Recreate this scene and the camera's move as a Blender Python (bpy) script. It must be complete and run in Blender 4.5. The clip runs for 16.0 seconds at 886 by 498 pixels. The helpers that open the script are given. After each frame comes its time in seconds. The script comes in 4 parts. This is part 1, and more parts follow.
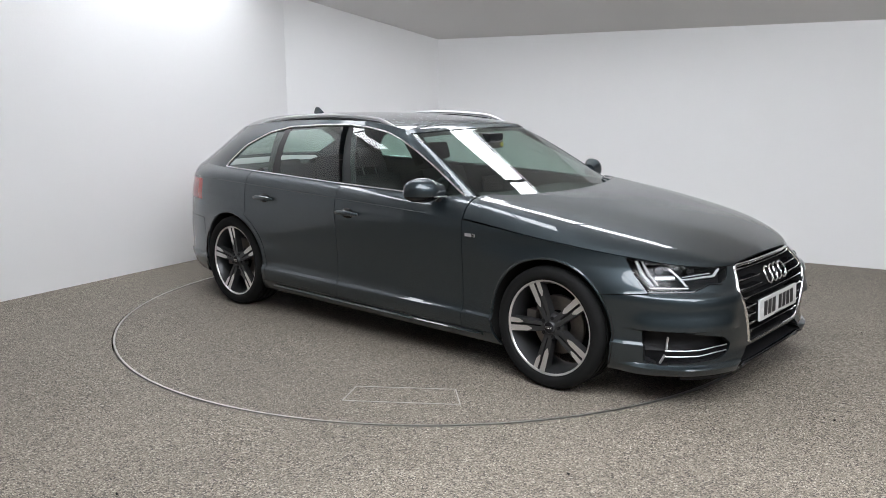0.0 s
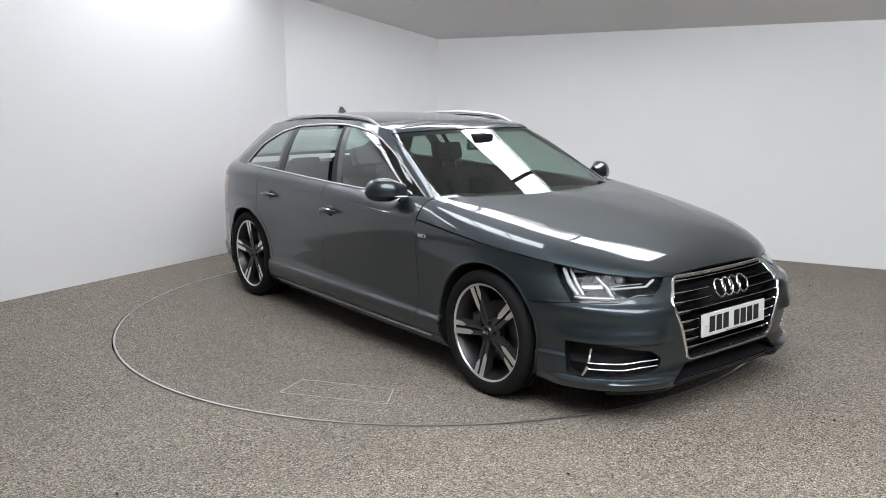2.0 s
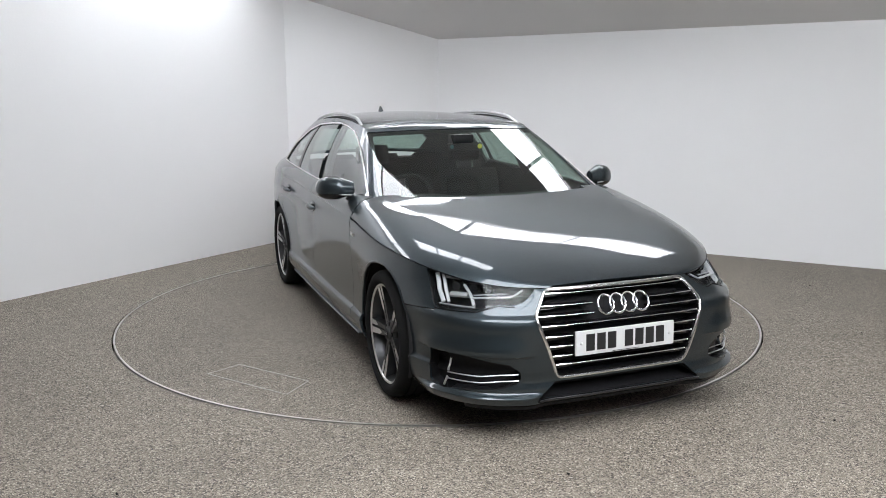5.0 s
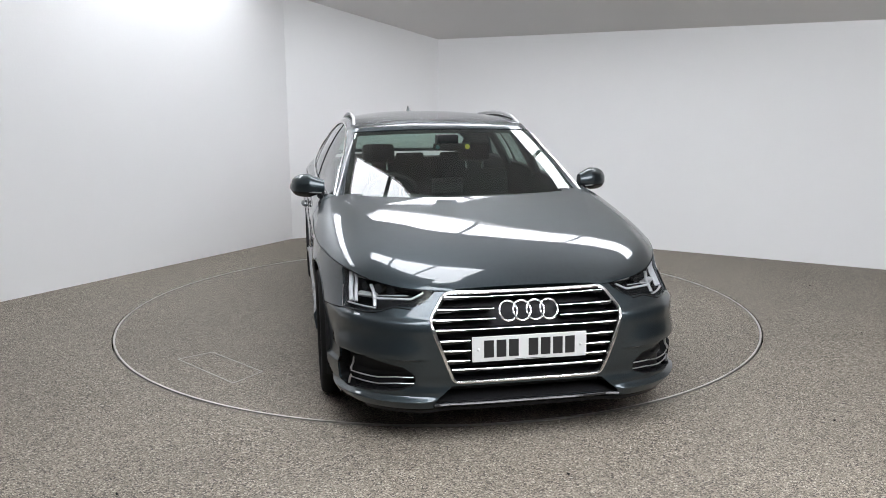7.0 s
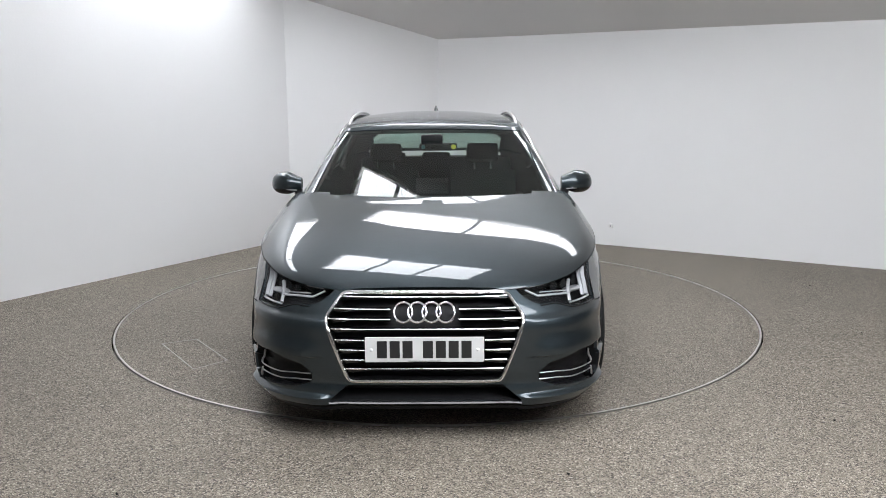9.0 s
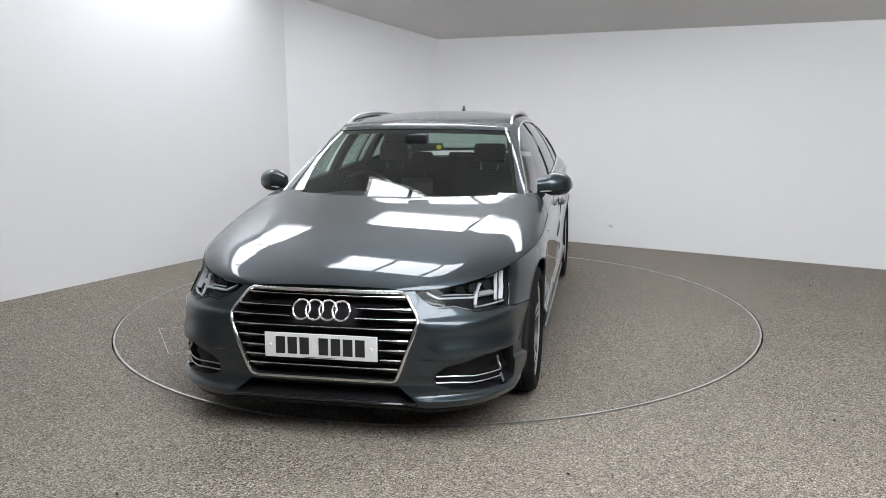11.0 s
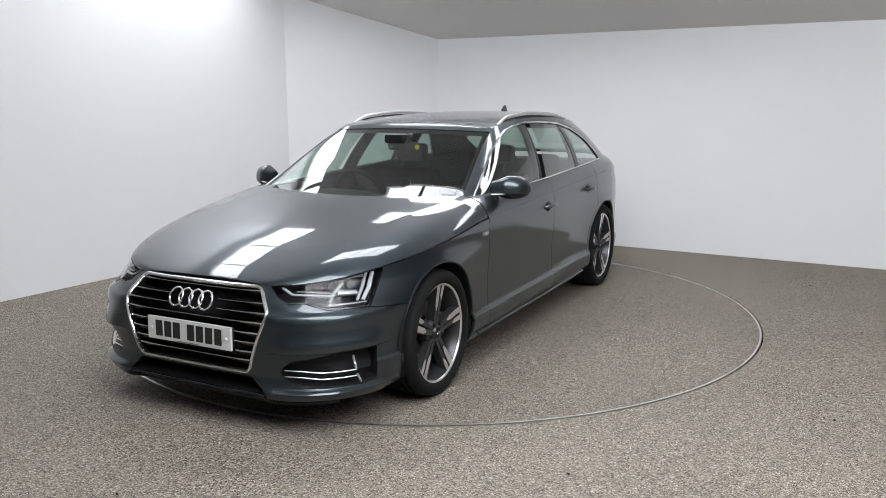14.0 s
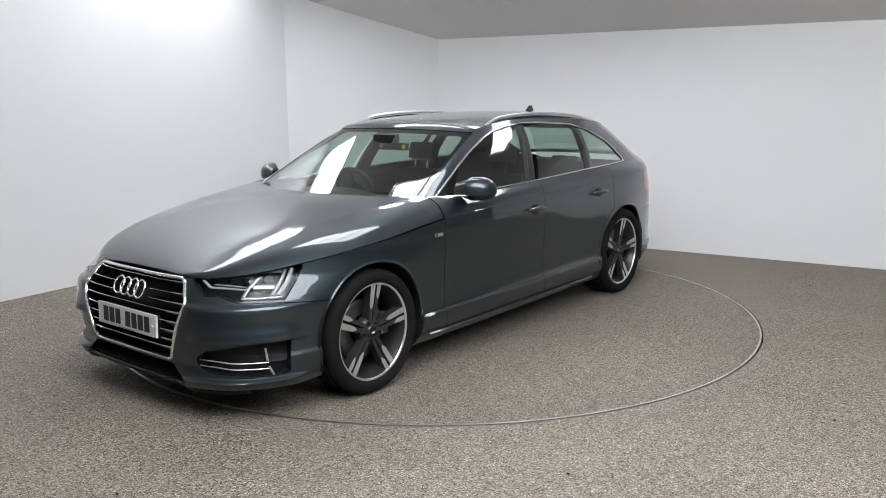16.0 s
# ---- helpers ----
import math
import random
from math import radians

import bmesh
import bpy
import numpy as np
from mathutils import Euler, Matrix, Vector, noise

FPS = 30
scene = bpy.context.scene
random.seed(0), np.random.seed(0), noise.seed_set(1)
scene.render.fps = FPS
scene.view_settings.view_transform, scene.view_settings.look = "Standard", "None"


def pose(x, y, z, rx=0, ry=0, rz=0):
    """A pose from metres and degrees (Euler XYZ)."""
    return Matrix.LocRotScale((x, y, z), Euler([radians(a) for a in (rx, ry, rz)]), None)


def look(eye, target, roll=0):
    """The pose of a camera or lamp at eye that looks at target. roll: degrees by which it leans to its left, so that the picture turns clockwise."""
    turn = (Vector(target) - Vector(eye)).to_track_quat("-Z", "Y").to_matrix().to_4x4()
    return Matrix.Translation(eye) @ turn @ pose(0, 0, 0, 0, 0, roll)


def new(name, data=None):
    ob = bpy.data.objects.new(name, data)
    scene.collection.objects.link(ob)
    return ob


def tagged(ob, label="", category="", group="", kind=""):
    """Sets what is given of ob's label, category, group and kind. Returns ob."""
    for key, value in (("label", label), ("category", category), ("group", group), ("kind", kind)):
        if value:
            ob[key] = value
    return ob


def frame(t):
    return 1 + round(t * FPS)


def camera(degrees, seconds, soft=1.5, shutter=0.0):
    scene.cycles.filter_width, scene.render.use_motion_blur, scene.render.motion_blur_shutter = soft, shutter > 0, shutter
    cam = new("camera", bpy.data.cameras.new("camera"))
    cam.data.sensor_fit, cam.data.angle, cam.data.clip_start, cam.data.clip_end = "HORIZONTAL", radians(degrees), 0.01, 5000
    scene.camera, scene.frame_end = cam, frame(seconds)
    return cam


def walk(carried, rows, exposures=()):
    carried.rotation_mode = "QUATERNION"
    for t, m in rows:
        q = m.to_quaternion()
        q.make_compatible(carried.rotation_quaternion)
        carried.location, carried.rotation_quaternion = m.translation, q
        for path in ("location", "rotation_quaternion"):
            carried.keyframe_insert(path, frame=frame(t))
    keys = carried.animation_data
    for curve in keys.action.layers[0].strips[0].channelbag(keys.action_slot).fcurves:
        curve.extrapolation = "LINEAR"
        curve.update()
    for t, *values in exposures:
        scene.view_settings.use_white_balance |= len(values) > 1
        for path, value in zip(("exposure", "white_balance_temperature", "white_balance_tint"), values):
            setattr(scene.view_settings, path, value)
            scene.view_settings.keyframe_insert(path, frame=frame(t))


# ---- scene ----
cam = camera(56.1, 16.0, soft=0.85)
EYE = (0.040, -5.942, 1.544)
PITCH, ROLL = -10.577, -0.378
AIM = (EYE[0], EYE[1] + math.cos(radians(PITCH)), EYE[2] + math.sin(radians(PITCH)))
walk(cam, [(0.0, look(EYE, AIM, ROLL)), (16.0, look(EYE, AIM, ROLL))])

# ---- light ----
scene.view_settings.exposure = 0.0
world = bpy.data.worlds.new("sky")
scene.world = world
world.use_nodes = True
wn = world.node_tree
sky = wn.nodes.new("ShaderNodeTexSky")
sky.sky_type, sky.sun_disc = "NISHITA", False
sky.sun_elevation, sky.sun_rotation = radians(40), radians(120)
wn.links.new(sky.outputs[0], wn.nodes["Background"].inputs[0])
wn.nodes["Background"].inputs[1].default_value = 0.08
PANE_GLOW = 10.2


# ---- materials ----
def mat(name, colour, rough=0.5, metal=0.0, coat=0.0, coat_rough=0.03, spec=0.5):
    m = bpy.data.materials.new(name)
    m.use_nodes = True
    b = m.node_tree.nodes["Principled BSDF"]
    b.inputs["Base Color"].default_value = (*colour, 1)
    b.inputs["Roughness"].default_value = rough
    b.inputs["Metallic"].default_value = metal
    b.inputs["Coat Weight"].default_value = coat
    b.inputs["Coat Roughness"].default_value = coat_rough
    b.inputs["Specular IOR Level"].default_value = spec
    return m


def nodes_of(m):
    return m.node_tree.nodes, m.node_tree.links, m.node_tree.nodes["Principled BSDF"]


def vary(m, scale, amount, detail=4.0, bump=0.0, bump_scale=None, rough_amount=0.0):
    """Mottles the base colour by a noise of that scale (per metre), with an optional fine relief."""
    nd, lk, b = nodes_of(m)
    co = nd.new("ShaderNodeTexCoord")
    nz = nd.new("ShaderNodeTexNoise")
    nz.inputs["Scale"].default_value, nz.inputs["Detail"].default_value = scale, detail
    lk.new(co.outputs["Object"], nz.inputs["Vector"])
    c = b.inputs["Base Color"].default_value[:]
    mix = nd.new("ShaderNodeMix")
    mix.data_type = "RGBA"
    mix.inputs[6].default_value = (*[x * (1 - amount) for x in c[:3]], 1)
    mix.inputs[7].default_value = (*[min(1, x * (1 + amount)) for x in c[:3]], 1)
    lk.new(nz.outputs["Fac"], mix.inputs[0])
    lk.new(mix.outputs[2], b.inputs["Base Color"])
    if rough_amount:
        r = nd.new("ShaderNodeMapRange")
        r.inputs[3].default_value = b.inputs["Roughness"].default_value - rough_amount
        r.inputs[4].default_value = b.inputs["Roughness"].default_value + rough_amount
        lk.new(nz.outputs["Fac"], r.inputs[0])
        lk.new(r.outputs[0], b.inputs["Roughness"])
    if bump:
        n2 = nd.new("ShaderNodeTexNoise")
        n2.inputs["Scale"].default_value, n2.inputs["Detail"].default_value = bump_scale or scale * 8, 3
        lk.new(co.outputs["Object"], n2.inputs["Vector"])
        bp = nd.new("ShaderNodeBump")
        bp.inputs["Strength"].default_value, bp.inputs["Distance"].default_value = 1.0, bump
        lk.new(n2.outputs["Fac"], bp.inputs["Height"])
        lk.new(bp.outputs[0], b.inputs["Normal"])
    return m


def floor_material(name, seed, tone):
    """Resin-bound gravel: grains of several stones, about 4 mm, over broad worn patches."""
    m = mat(name, (0.3, 0.28, 0.25), 0.75)
    nd, lk, b = nodes_of(m)
    co = nd.new("ShaderNodeTexCoord")
    mp = nd.new("ShaderNodeMapping")
    mp.inputs["Location"].default_value = (seed, seed * 0.7, 0)
    lk.new(co.outputs["Object"], mp.inputs[0])
    vo = nd.new("ShaderNodeTexVoronoi")
    vo.inputs["Scale"].default_value = 190
    lk.new(mp.outputs[0], vo.inputs["Vector"])
    ramp = nd.new("ShaderNodeValToRGB")
    sep = nd.new("ShaderNodeSeparateColor")
    lk.new(vo.outputs["Color"], sep.inputs[0])
    lk.new(sep.outputs[0], ramp.inputs[0])
    e = ramp.color_ramp.elements
    e[0].position, e[0].color = 0.0, (0.030, 0.026, 0.021, 1)
    e[1].position, e[1].color = 1.0, (0.72, 0.66, 0.56, 1)
    for pos, c in ((0.16, (0.120, 0.100, 0.078)), (0.4, (0.250, 0.213, 0.168)), (0.75, (0.360, 0.316, 0.254)), (0.9, (0.470, 0.420, 0.343))):
        x = e.new(pos)
        x.color = (*c, 1)
    nz = nd.new("ShaderNodeTexNoise")
    nz.inputs["Scale"].default_value, nz.inputs["Detail"].default_value = 0.9, 5
    lk.new(mp.outputs[0], nz.inputs["Vector"])
    n3 = nd.new("ShaderNodeTexNoise")
    n3.inputs["Scale"].default_value, n3.inputs["Detail"].default_value = 14, 4
    lk.new(mp.outputs[0], n3.inputs["Vector"])
    rng = nd.new("ShaderNodeMapRange")
    rng.inputs[1].default_value, rng.inputs[2].default_value = 0.3, 0.7
    rng.inputs[3].default_value, rng.inputs[4].default_value = tone * 0.92, tone * 1.08
    lk.new(nz.outputs["Fac"], rng.inputs[0])
    r3 = nd.new("ShaderNodeMapRange")
    r3.inputs[1].default_value, r3.inputs[2].default_value = 0.3, 0.7
    r3.inputs[3].default_value, r3.inputs[4].default_value = 0.95, 1.05
    lk.new(n3.outputs["Fac"], r3.inputs[0])
    mul = nd.new("ShaderNodeMath")
    mul.operation = "MULTIPLY"
    lk.new(rng.outputs[0], mul.inputs[0])
    lk.new(r3.outputs[0], mul.inputs[1])
    sc = nd.new("ShaderNodeVectorMath")
    sc.operation = "SCALE"
    lk.new(ramp.outputs[0], sc.inputs[0])
    lk.new(mul.outputs[0], sc.inputs["Scale"])
    lk.new(sc.outputs[0], b.inputs["Base Color"])
    bp = nd.new("ShaderNodeBump")
    bp.inputs["Strength"].default_value, bp.inputs["Distance"].default_value = 0.6, 0.002
    bp.invert = True
    lk.new(vo.outputs["Distance"], bp.inputs["Height"])
    lk.new(bp.outputs[0], b.inputs["Normal"])
    return m


FLOOR = floor_material("gravel_floor", 3.1, 0.64)
TABLE = floor_material("gravel_turntable", 7.7, 0.61)
WALL = vary(mat("white_wall_paint", (0.80, 0.80, 0.80), 0.6), 0.7, 0.025, 3, 0.0006, 60)
# for out-of-view walls: dark tone stands in for a dim room behind the camera
DARK_WALL = vary(mat("unseen_wall_dark", (0.06, 0.06, 0.063), 0.7), 0.7, 0.08, 3, 0.0006, 60)
# for out-of-view left walls: grey sets how bright the car's flank reflects
GREY_WALL = vary(mat("unseen_wall_grey", (0.36, 0.36, 0.365), 0.7), 0.7, 0.06, 3, 0.0006, 60)
CEIL = vary(mat("white_ceiling_paint", (0.74, 0.73, 0.72), 0.7), 0.6, 0.02, 3, 0.0005, 50)
ALU = vary(mat("brushed_aluminium", (0.62, 0.60, 0.57), 0.35, 0.9), 30, 0.15)
HATCH = vary(mat("worn_hatch_edging", (0.36, 0.34, 0.31), 0.5, 0.3), 30, 0.3)
GAP = mat("dark_gap", (0.012, 0.012, 0.012), 0.9)
FRAME_WHITE = vary(mat("white_rooflight_frame", (0.35, 0.35, 0.36), 0.5), 8, 0.05)
PANE = mat("opal_rooflight_pane", (0.8, 0.8, 0.8), 0.4)
PANE.node_tree.nodes["Principled BSDF"].inputs["Emission Color"].default_value = (0.912, 0.94, 1.0, 1)
PANE.node_tree.nodes["Principled BSDF"].inputs["Emission Strength"].default_value = PANE_GLOW


# ---- mesh helpers ----
def mesh_object(name, verts, faces, material, parent=None, label="", smooth=False):
    me = bpy.data.meshes.new(name)
    me.from_pydata([tuple(map(float, v)) for v in verts], [], [list(map(int, f)) for f in faces])
    if smooth:
        me.shade_smooth()
    me.materials.append(material)
    ob = new(name, me)
    if parent:
        ob.parent = parent
    if label:
        ob["label"] = label
    return ob


def part(name, bm, material, parent, label="", smooth=False):
    me = bpy.data.meshes.new(name)
    bmesh.ops.recalc_face_normals(bm, faces=bm.faces)
    bm.to_mesh(me)
    bm.free()
    if smooth:
        me.shade_smooth()
        me.set_sharp_from_angle(angle=radians(40))
    me.materials.append(material)
    ob = new(name, me)
    if parent:
        ob.parent = parent
    if label:
        ob["label"] = label
    return ob


def box_bm(lo, hi, bevel=0.0, bm=None, m=None):
    bm = bm or bmesh.new()
    lo, hi = Vector(lo), Vector(hi)
    mat4 = Matrix.Translation((lo + hi) / 2) @ Matrix.Diagonal((*(hi - lo), 1))
    made = bmesh.ops.create_cube(bm, size=1, matrix=(m or Matrix()) @ mat4)
    if bevel:
        es = {e for v in made["verts"] for e in v.link_edges}
        bmesh.ops.bevel(bm, geom=list(es), offset=bevel, segments=2, profile=0.7, affect="EDGES")
    return bm


def prism(points, z0, z1):
    """A closed prism over a plan outline; z0 and z1 are numbers or one per point."""
    n = len(points)
    lo = z0 if hasattr(z0, "__len__") else [z0] * n
    hi = z1 if hasattr(z1, "__len__") else [z1] * n
    v = [(x, y, z) for (x, y), z in zip(points, lo)] + [(x, y, z) for (x, y), z in zip(points, hi)]
    f = [list(range(n))[::-1], list(range(n, 2 * n))] + [[i, (i + 1) % n, n + (i + 1) % n, n + i] for i in range(n)]
    return v, f


def slab(name, points, z0, z1, material, label, category):
    ob = mesh_object(name, *prism(points, z0, z1), material)
    return tagged(ob, label, category, kind="structure")


# ---- the room ----
TABLE_R = 2.235
RIGHT_A, RIGHT_B = Vector((0.0, 3.525)), Vector((7.85, -1.14))
BACK_A = Vector((-1.60, 3.00))
LEFT_B = Vector((-6.50, -4.75))
RW = (RIGHT_B - RIGHT_A).normalized()
RN = Vector((RW.y, -RW.x))          # into the room, away from the right wall
EAVES, SLOPE, RIDGE = 2.135, 0.35, 5.2


def roof_z(x, y):
    d = (Vector((x, y)) - RIGHT_A).dot(RN)
    return EAVES + SLOPE * (d if d < RIDGE else 2 * RIDGE - d)


LEFT_MID = BACK_A + (LEFT_B - BACK_A) * 0.56
RIGHT_MID = RIGHT_A + (RIGHT_B - RIGHT_A) * 0.66
FOOT = [RIGHT_A, BACK_A, LEFT_MID, LEFT_B, Vector((-4.6, -8.2)), Vector((5.2, -8.2)), RIGHT_B, RIGHT_MID]
NAMES = ["wall_back", "wall_left", "wall_left_end", "wall_far_left", "wall_behind", "wall_far_right", "wall_right_dark", "wall_right"]


def build_room():
    for i, nm in enumerate(NAMES):
        a, b = FOOT[i], FOOT[(i + 1) % len(FOOT)]
        d = (b - a).normalized()
        out = Vector((d.y, -d.x)) * 0.12
        cen = sum(FOOT, Vector((0, 0))) / len(FOOT)
        if out.dot((a + b) / 2 - cen) < 0:
            out = -out
        steps = 12
        v, f = [], []
        for k in range(steps + 1):
            p = a + (b - a) * (k / steps)
            q = p + out
            v += [(p.x, p.y, 0), (p.x, p.y, roof_z(*p)), (q.x, q.y, roof_z(*p)), (q.x, q.y, 0)]
            if k:
                o, n = 4 * k - 4, 4 * k
                f += [[o, n, n + 1, o + 1], [o + 1, n + 1, n + 2, o + 2], [o + 2, n + 2, n + 3, o + 3], [o + 3, n + 3, n, o]]
        f += [[0, 1, 2, 3], [4 * steps + 3, 4 * steps + 2, 4 * steps + 1, 4 * steps]]
        # unseen walls, toned darker to shape what the car's paint reflects
        dark, grey = nm in ("wall_behind", "wall_far_right", "wall_right_dark"), nm in ("wall_left_end", "wall_far_left")
        tagged(mesh_object(nm, v, f, DARK_WALL if dark else GREY_WALL if grey else WALL),
               "unseen wall closing the studio, darkened to dim the car's reflections" if dark else "unseen wall closing the studio, greyed to tune the car's flank reflections" if grey else "smooth white painted studio wall with faint scuffs", "wall", kind="structure")
    # ground with a round hole for the turntable, as a ring of quads out to the walls and past them
    n = 160
    v, f = [], []
    for k in range(n):
        a = 2 * math.pi * k / n
        c, s = math.cos(a), math.sin(a)
        for r, z in ((TABLE_R + 0.006, -0.05), (TABLE_R + 0.006, 0.0), (4.0, 0.0), (14.0, 0.0)):
            v.append((r * c, r * s, z))
    for k in range(n):
        o, q = 4 * k, 4 * ((k + 1) % n)
        for j in range(3):
            f.append([o + j, o + j + 1, q + j + 1, q + j])
    tagged(mesh_object("floor", v, f, FLOOR), "speckled beige-grey resin-bound gravel studio floor", "floor", kind="structure")


def roof_panel_frame(d0, d1, s0, s1):
    """The four corners of a patch of the roof slope: d from the right wall, s along it."""
    out = []
    for d, s in ((d0, s0), (d1, s0), (d1, s1), (d0, s1)):
        p = RIGHT_A + RN * d + RW * s
        out.append(Vector((p.x, p.y, roof_z(p.x, p.y))))
    return out


# rooflights, the fourth an added unseen fill light: (d0, d1, s0, s1, panes, panes run along the right wall?)
LIGHTS = [(1.36, 1.78, 0.10, 3.77, 3, True), (3.10, 3.70, 0.70, 2.50, 3, True), (1.95, 4.8, -1.0, -0.5, 3, False), (5.4, 7.7, 2.8, 9.0, 6, True)]


def build_ceiling():
    ds = sorted({-0.2, RIDGE, 12.5, *[d for l in LIGHTS for d in l[:2]]})
    ss = sorted({-6.5, 10.0, *[s for l in LIGHTS for s in l[2:4]]})
    v, f = [], []

    def inside(d, s):
        return any(l[0] < d < l[1] and l[2] < s < l[3] for l in LIGHTS)
    for i in range(len(ds) - 1):
        for j in range(len(ss) - 1):
            if inside((ds[i] + ds[i + 1]) / 2, (ss[j] + ss[j + 1]) / 2):
                continue
            q = roof_panel_frame(ds[i], ds[i + 1], ss[j], ss[j + 1])
            o = len(v)
            v += [tuple(p) for p in q] + [(p.x, p.y, p.z + 0.1) for p in q]
            f += [[o, o + 1, o + 2, o + 3], [o + 7, o + 6, o + 5, o + 4]] + [[o + k, o + 4 + k, o + 4 + (k + 1) % 4, o + (k + 1) % 4] for k in range(4)]
    tagged(mesh_object("ceiling", v, f, CEIL), "sloping white painted ceiling in soft shade", "ceiling", kind="structure")
    for d0, d1, s0, s1, n, along in LIGHTS:
        # the last panel is added only to brighten the right wall and floor
        root = new("rooflight")
        tagged(root, "long bright opal light panel with thin glazing bars", "rooflight", group="rooflights in the sloping ceiling")
        up = Vector((0, 0, 0.06))
        for k in range(n):
            lo, hi = (s0, s1) if along else (d0, d1)
            a, b = lo + (hi - lo) * k / n, lo + (hi - lo) * (k + 1) / n
            edge = (d0, d1, a + 0.02, b - 0.02) if along else (a + 0.02, b - 0.02, s0, s1)
            q = [p + up for p in roof_panel_frame(*edge)]
            mesh_object("pane", [tuple(p) for p in q] + [tuple(p + Vector((0, 0, 0.012))) for p in q],
                        [[0, 1, 2, 3], [7, 6, 5, 4]] + [[i, 4 + i, 4 + (i + 1) % 4, (i + 1) % 4] for i in range(4)], PANE, root)
            if k:
                q = [p + up * 0.5 for p in roof_panel_frame(*((d0, d1, a - 0.02, a + 0.02) if along else (a - 0.02, a + 0.02, s0, s1)))]
                mesh_object("glazing_bar", [tuple(p) for p in q] + [tuple(p + Vector((0, 0, 0.05))) for p in q],
                            [[0, 1, 2, 3], [7, 6, 5, 4]] + [[i, 4 + i, 4 + (i + 1) % 4, (i + 1) % 4] for i in range(4)], FRAME_WHITE, root)



SOCKET_S, SOCKET_Z = 2.050, 0.202


def build_socket():
    """A small round cable outlet low on the right wall."""
    foot = RIGHT_A + RW * SOCKET_S + RN * .002
    m = Matrix.Translation((foot.x, foot.y, SOCKET_Z)) @ Vector((RN.x, RN.y, 0)).to_track_quat("Z", "Y").to_matrix().to_4x4()
    root = new("wall_socket")
    tagged(root, "small round white cable outlet fixed low on the white wall", "socket")
    bm = bmesh.new()
    bmesh.ops.create_cone(bm, cap_ends=True, segments=24, radius1=.026, radius2=.022, depth=.010, matrix=m @ Matrix.Translation((0, 0, .005)))
    part("cover", bm, CEIL, root, smooth=True)
    bm = bmesh.new()
    bmesh.ops.create_cone(bm, cap_ends=True, segments=16, radius1=.009, radius2=.008, depth=.006, matrix=m @ Matrix.Translation((0, 0, .012)))
    part("plug_hole", bm, FRAME_WHITE, root, "grey cable opening", smooth=True)


build_room()
build_ceiling()
build_socket()


# ---- the turntable ----
def build_turntable():
    root = new("turntable")
    tagged(root, "round vehicle turntable flush with the gravel floor, thin metal rim", "turntable")
    n = 160
    v, f = [(0, 0, 0)], []
    for r, z in ((1.2, 0), (TABLE_R - 0.018, 0), (TABLE_R - 0.018, -0.05)):
        v += [(r * math.cos(2 * math.pi * k / n), r * math.sin(2 * math.pi * k / n), z) for k in range(n)]
    for k in range(n):
        q = (k + 1) % n
        f.append([0, 1 + k, 1 + q])
        for j in range(2):
            f.append([1 + j * n + k, 1 + (j + 1) * n + k, 1 + (j + 1) * n + q, 1 + j * n + q])
    mesh_object("deck", v, f, TABLE, root)
    v, f = [], []
    ring = ((TABLE_R - 0.016, -0.03), (TABLE_R - 0.016, 0.0025), (TABLE_R - 0.004, 0.0025), (TABLE_R - 0.004, -0.03))
    for k in range(n):
        a = 2 * math.pi * k / n
        v += [(r * math.cos(a), r * math.sin(a), z) for r, z in ring]
        o, q = 4 * k, 4 * ((k + 1) % n)
        f += [[o + j, o + (j + 1) % 4, q + (j + 1) % 4, q + j] for j in range(4)]
    mesh_object("rim", v, f, ALU, root, "thin worn aluminium edge ring")
    return root


turntable = build_turntable()


# ---- the car's surfaces (x forward, y to its left, z up, origin on the ground between the axles) ----
def knots(xs, ys):
    """A smooth curve through a few knots (monotone cubic)."""
    xs, ys = np.array(xs, float), np.array(ys, float)
    o = np.argsort(xs)
    xs, ys = xs[o], ys[o]
    h, d = np.diff(xs), np.diff(ys) / np.diff(xs)
    m = np.zeros(len(xs))
    m[0], m[-1] = d[0], d[-1]
    for i in range(1, len(xs) - 1):
        if d[i - 1] * d[i] > 0:
            w1, w2 = 2 * h[i] + h[i - 1], h[i] + 2 * h[i - 1]
            m[i] = (w1 + w2) / (w1 / d[i - 1] + w2 / d[i])

    def f(x):
        x = np.clip(np.asarray(x, float), xs[0], xs[-1])
        i = np.clip(np.searchsorted(xs, x) - 1, 0, len(xs) - 2)
        t = (x - xs[i]) / h[i]
        return ((1 + 2 * t) * (1 - t) ** 2 * ys[i] + t * (1 - t) ** 2 * h[i] * m[i]
                + t * t * (3 - 2 * t) * ys[i + 1] + t * t * (t - 1) * h[i] * m[i + 1])
    return f


def smooth(a, b, x):
    t = np.clip((np.asarray(x, float) - a) / (b - a), 0, 1)
    return t * t * (3 - 2 * t)


AXLE, TYRE_R = 1.41, 0.330
XC_F, XC_R, N_F, N_R = 0.9, -1.1, 4.2, 3.8
side_w = knots([.16, .20, .25, .30, .325, .342, .40, .50, .60, .72, .80, .87, .93], [.838, .872, .895, .901, .899, .882, .877, .878, .884, .892, .896, .887, .880])
front_x = knots([.16, .19, .24, .29, .35, .45, .52, .60, .675, .70, .93], [2.235, 2.255, 2.270, 2.262, 2.272, 2.276, 2.270, 2.245, 2.200, 2.180, 2.05])
rear_x = knots([.16, .25, .35, .5, .65, .9, 1.0], [-2.33, -2.38, -2.425, -2.435, -2.40, -2.34, -2.32])
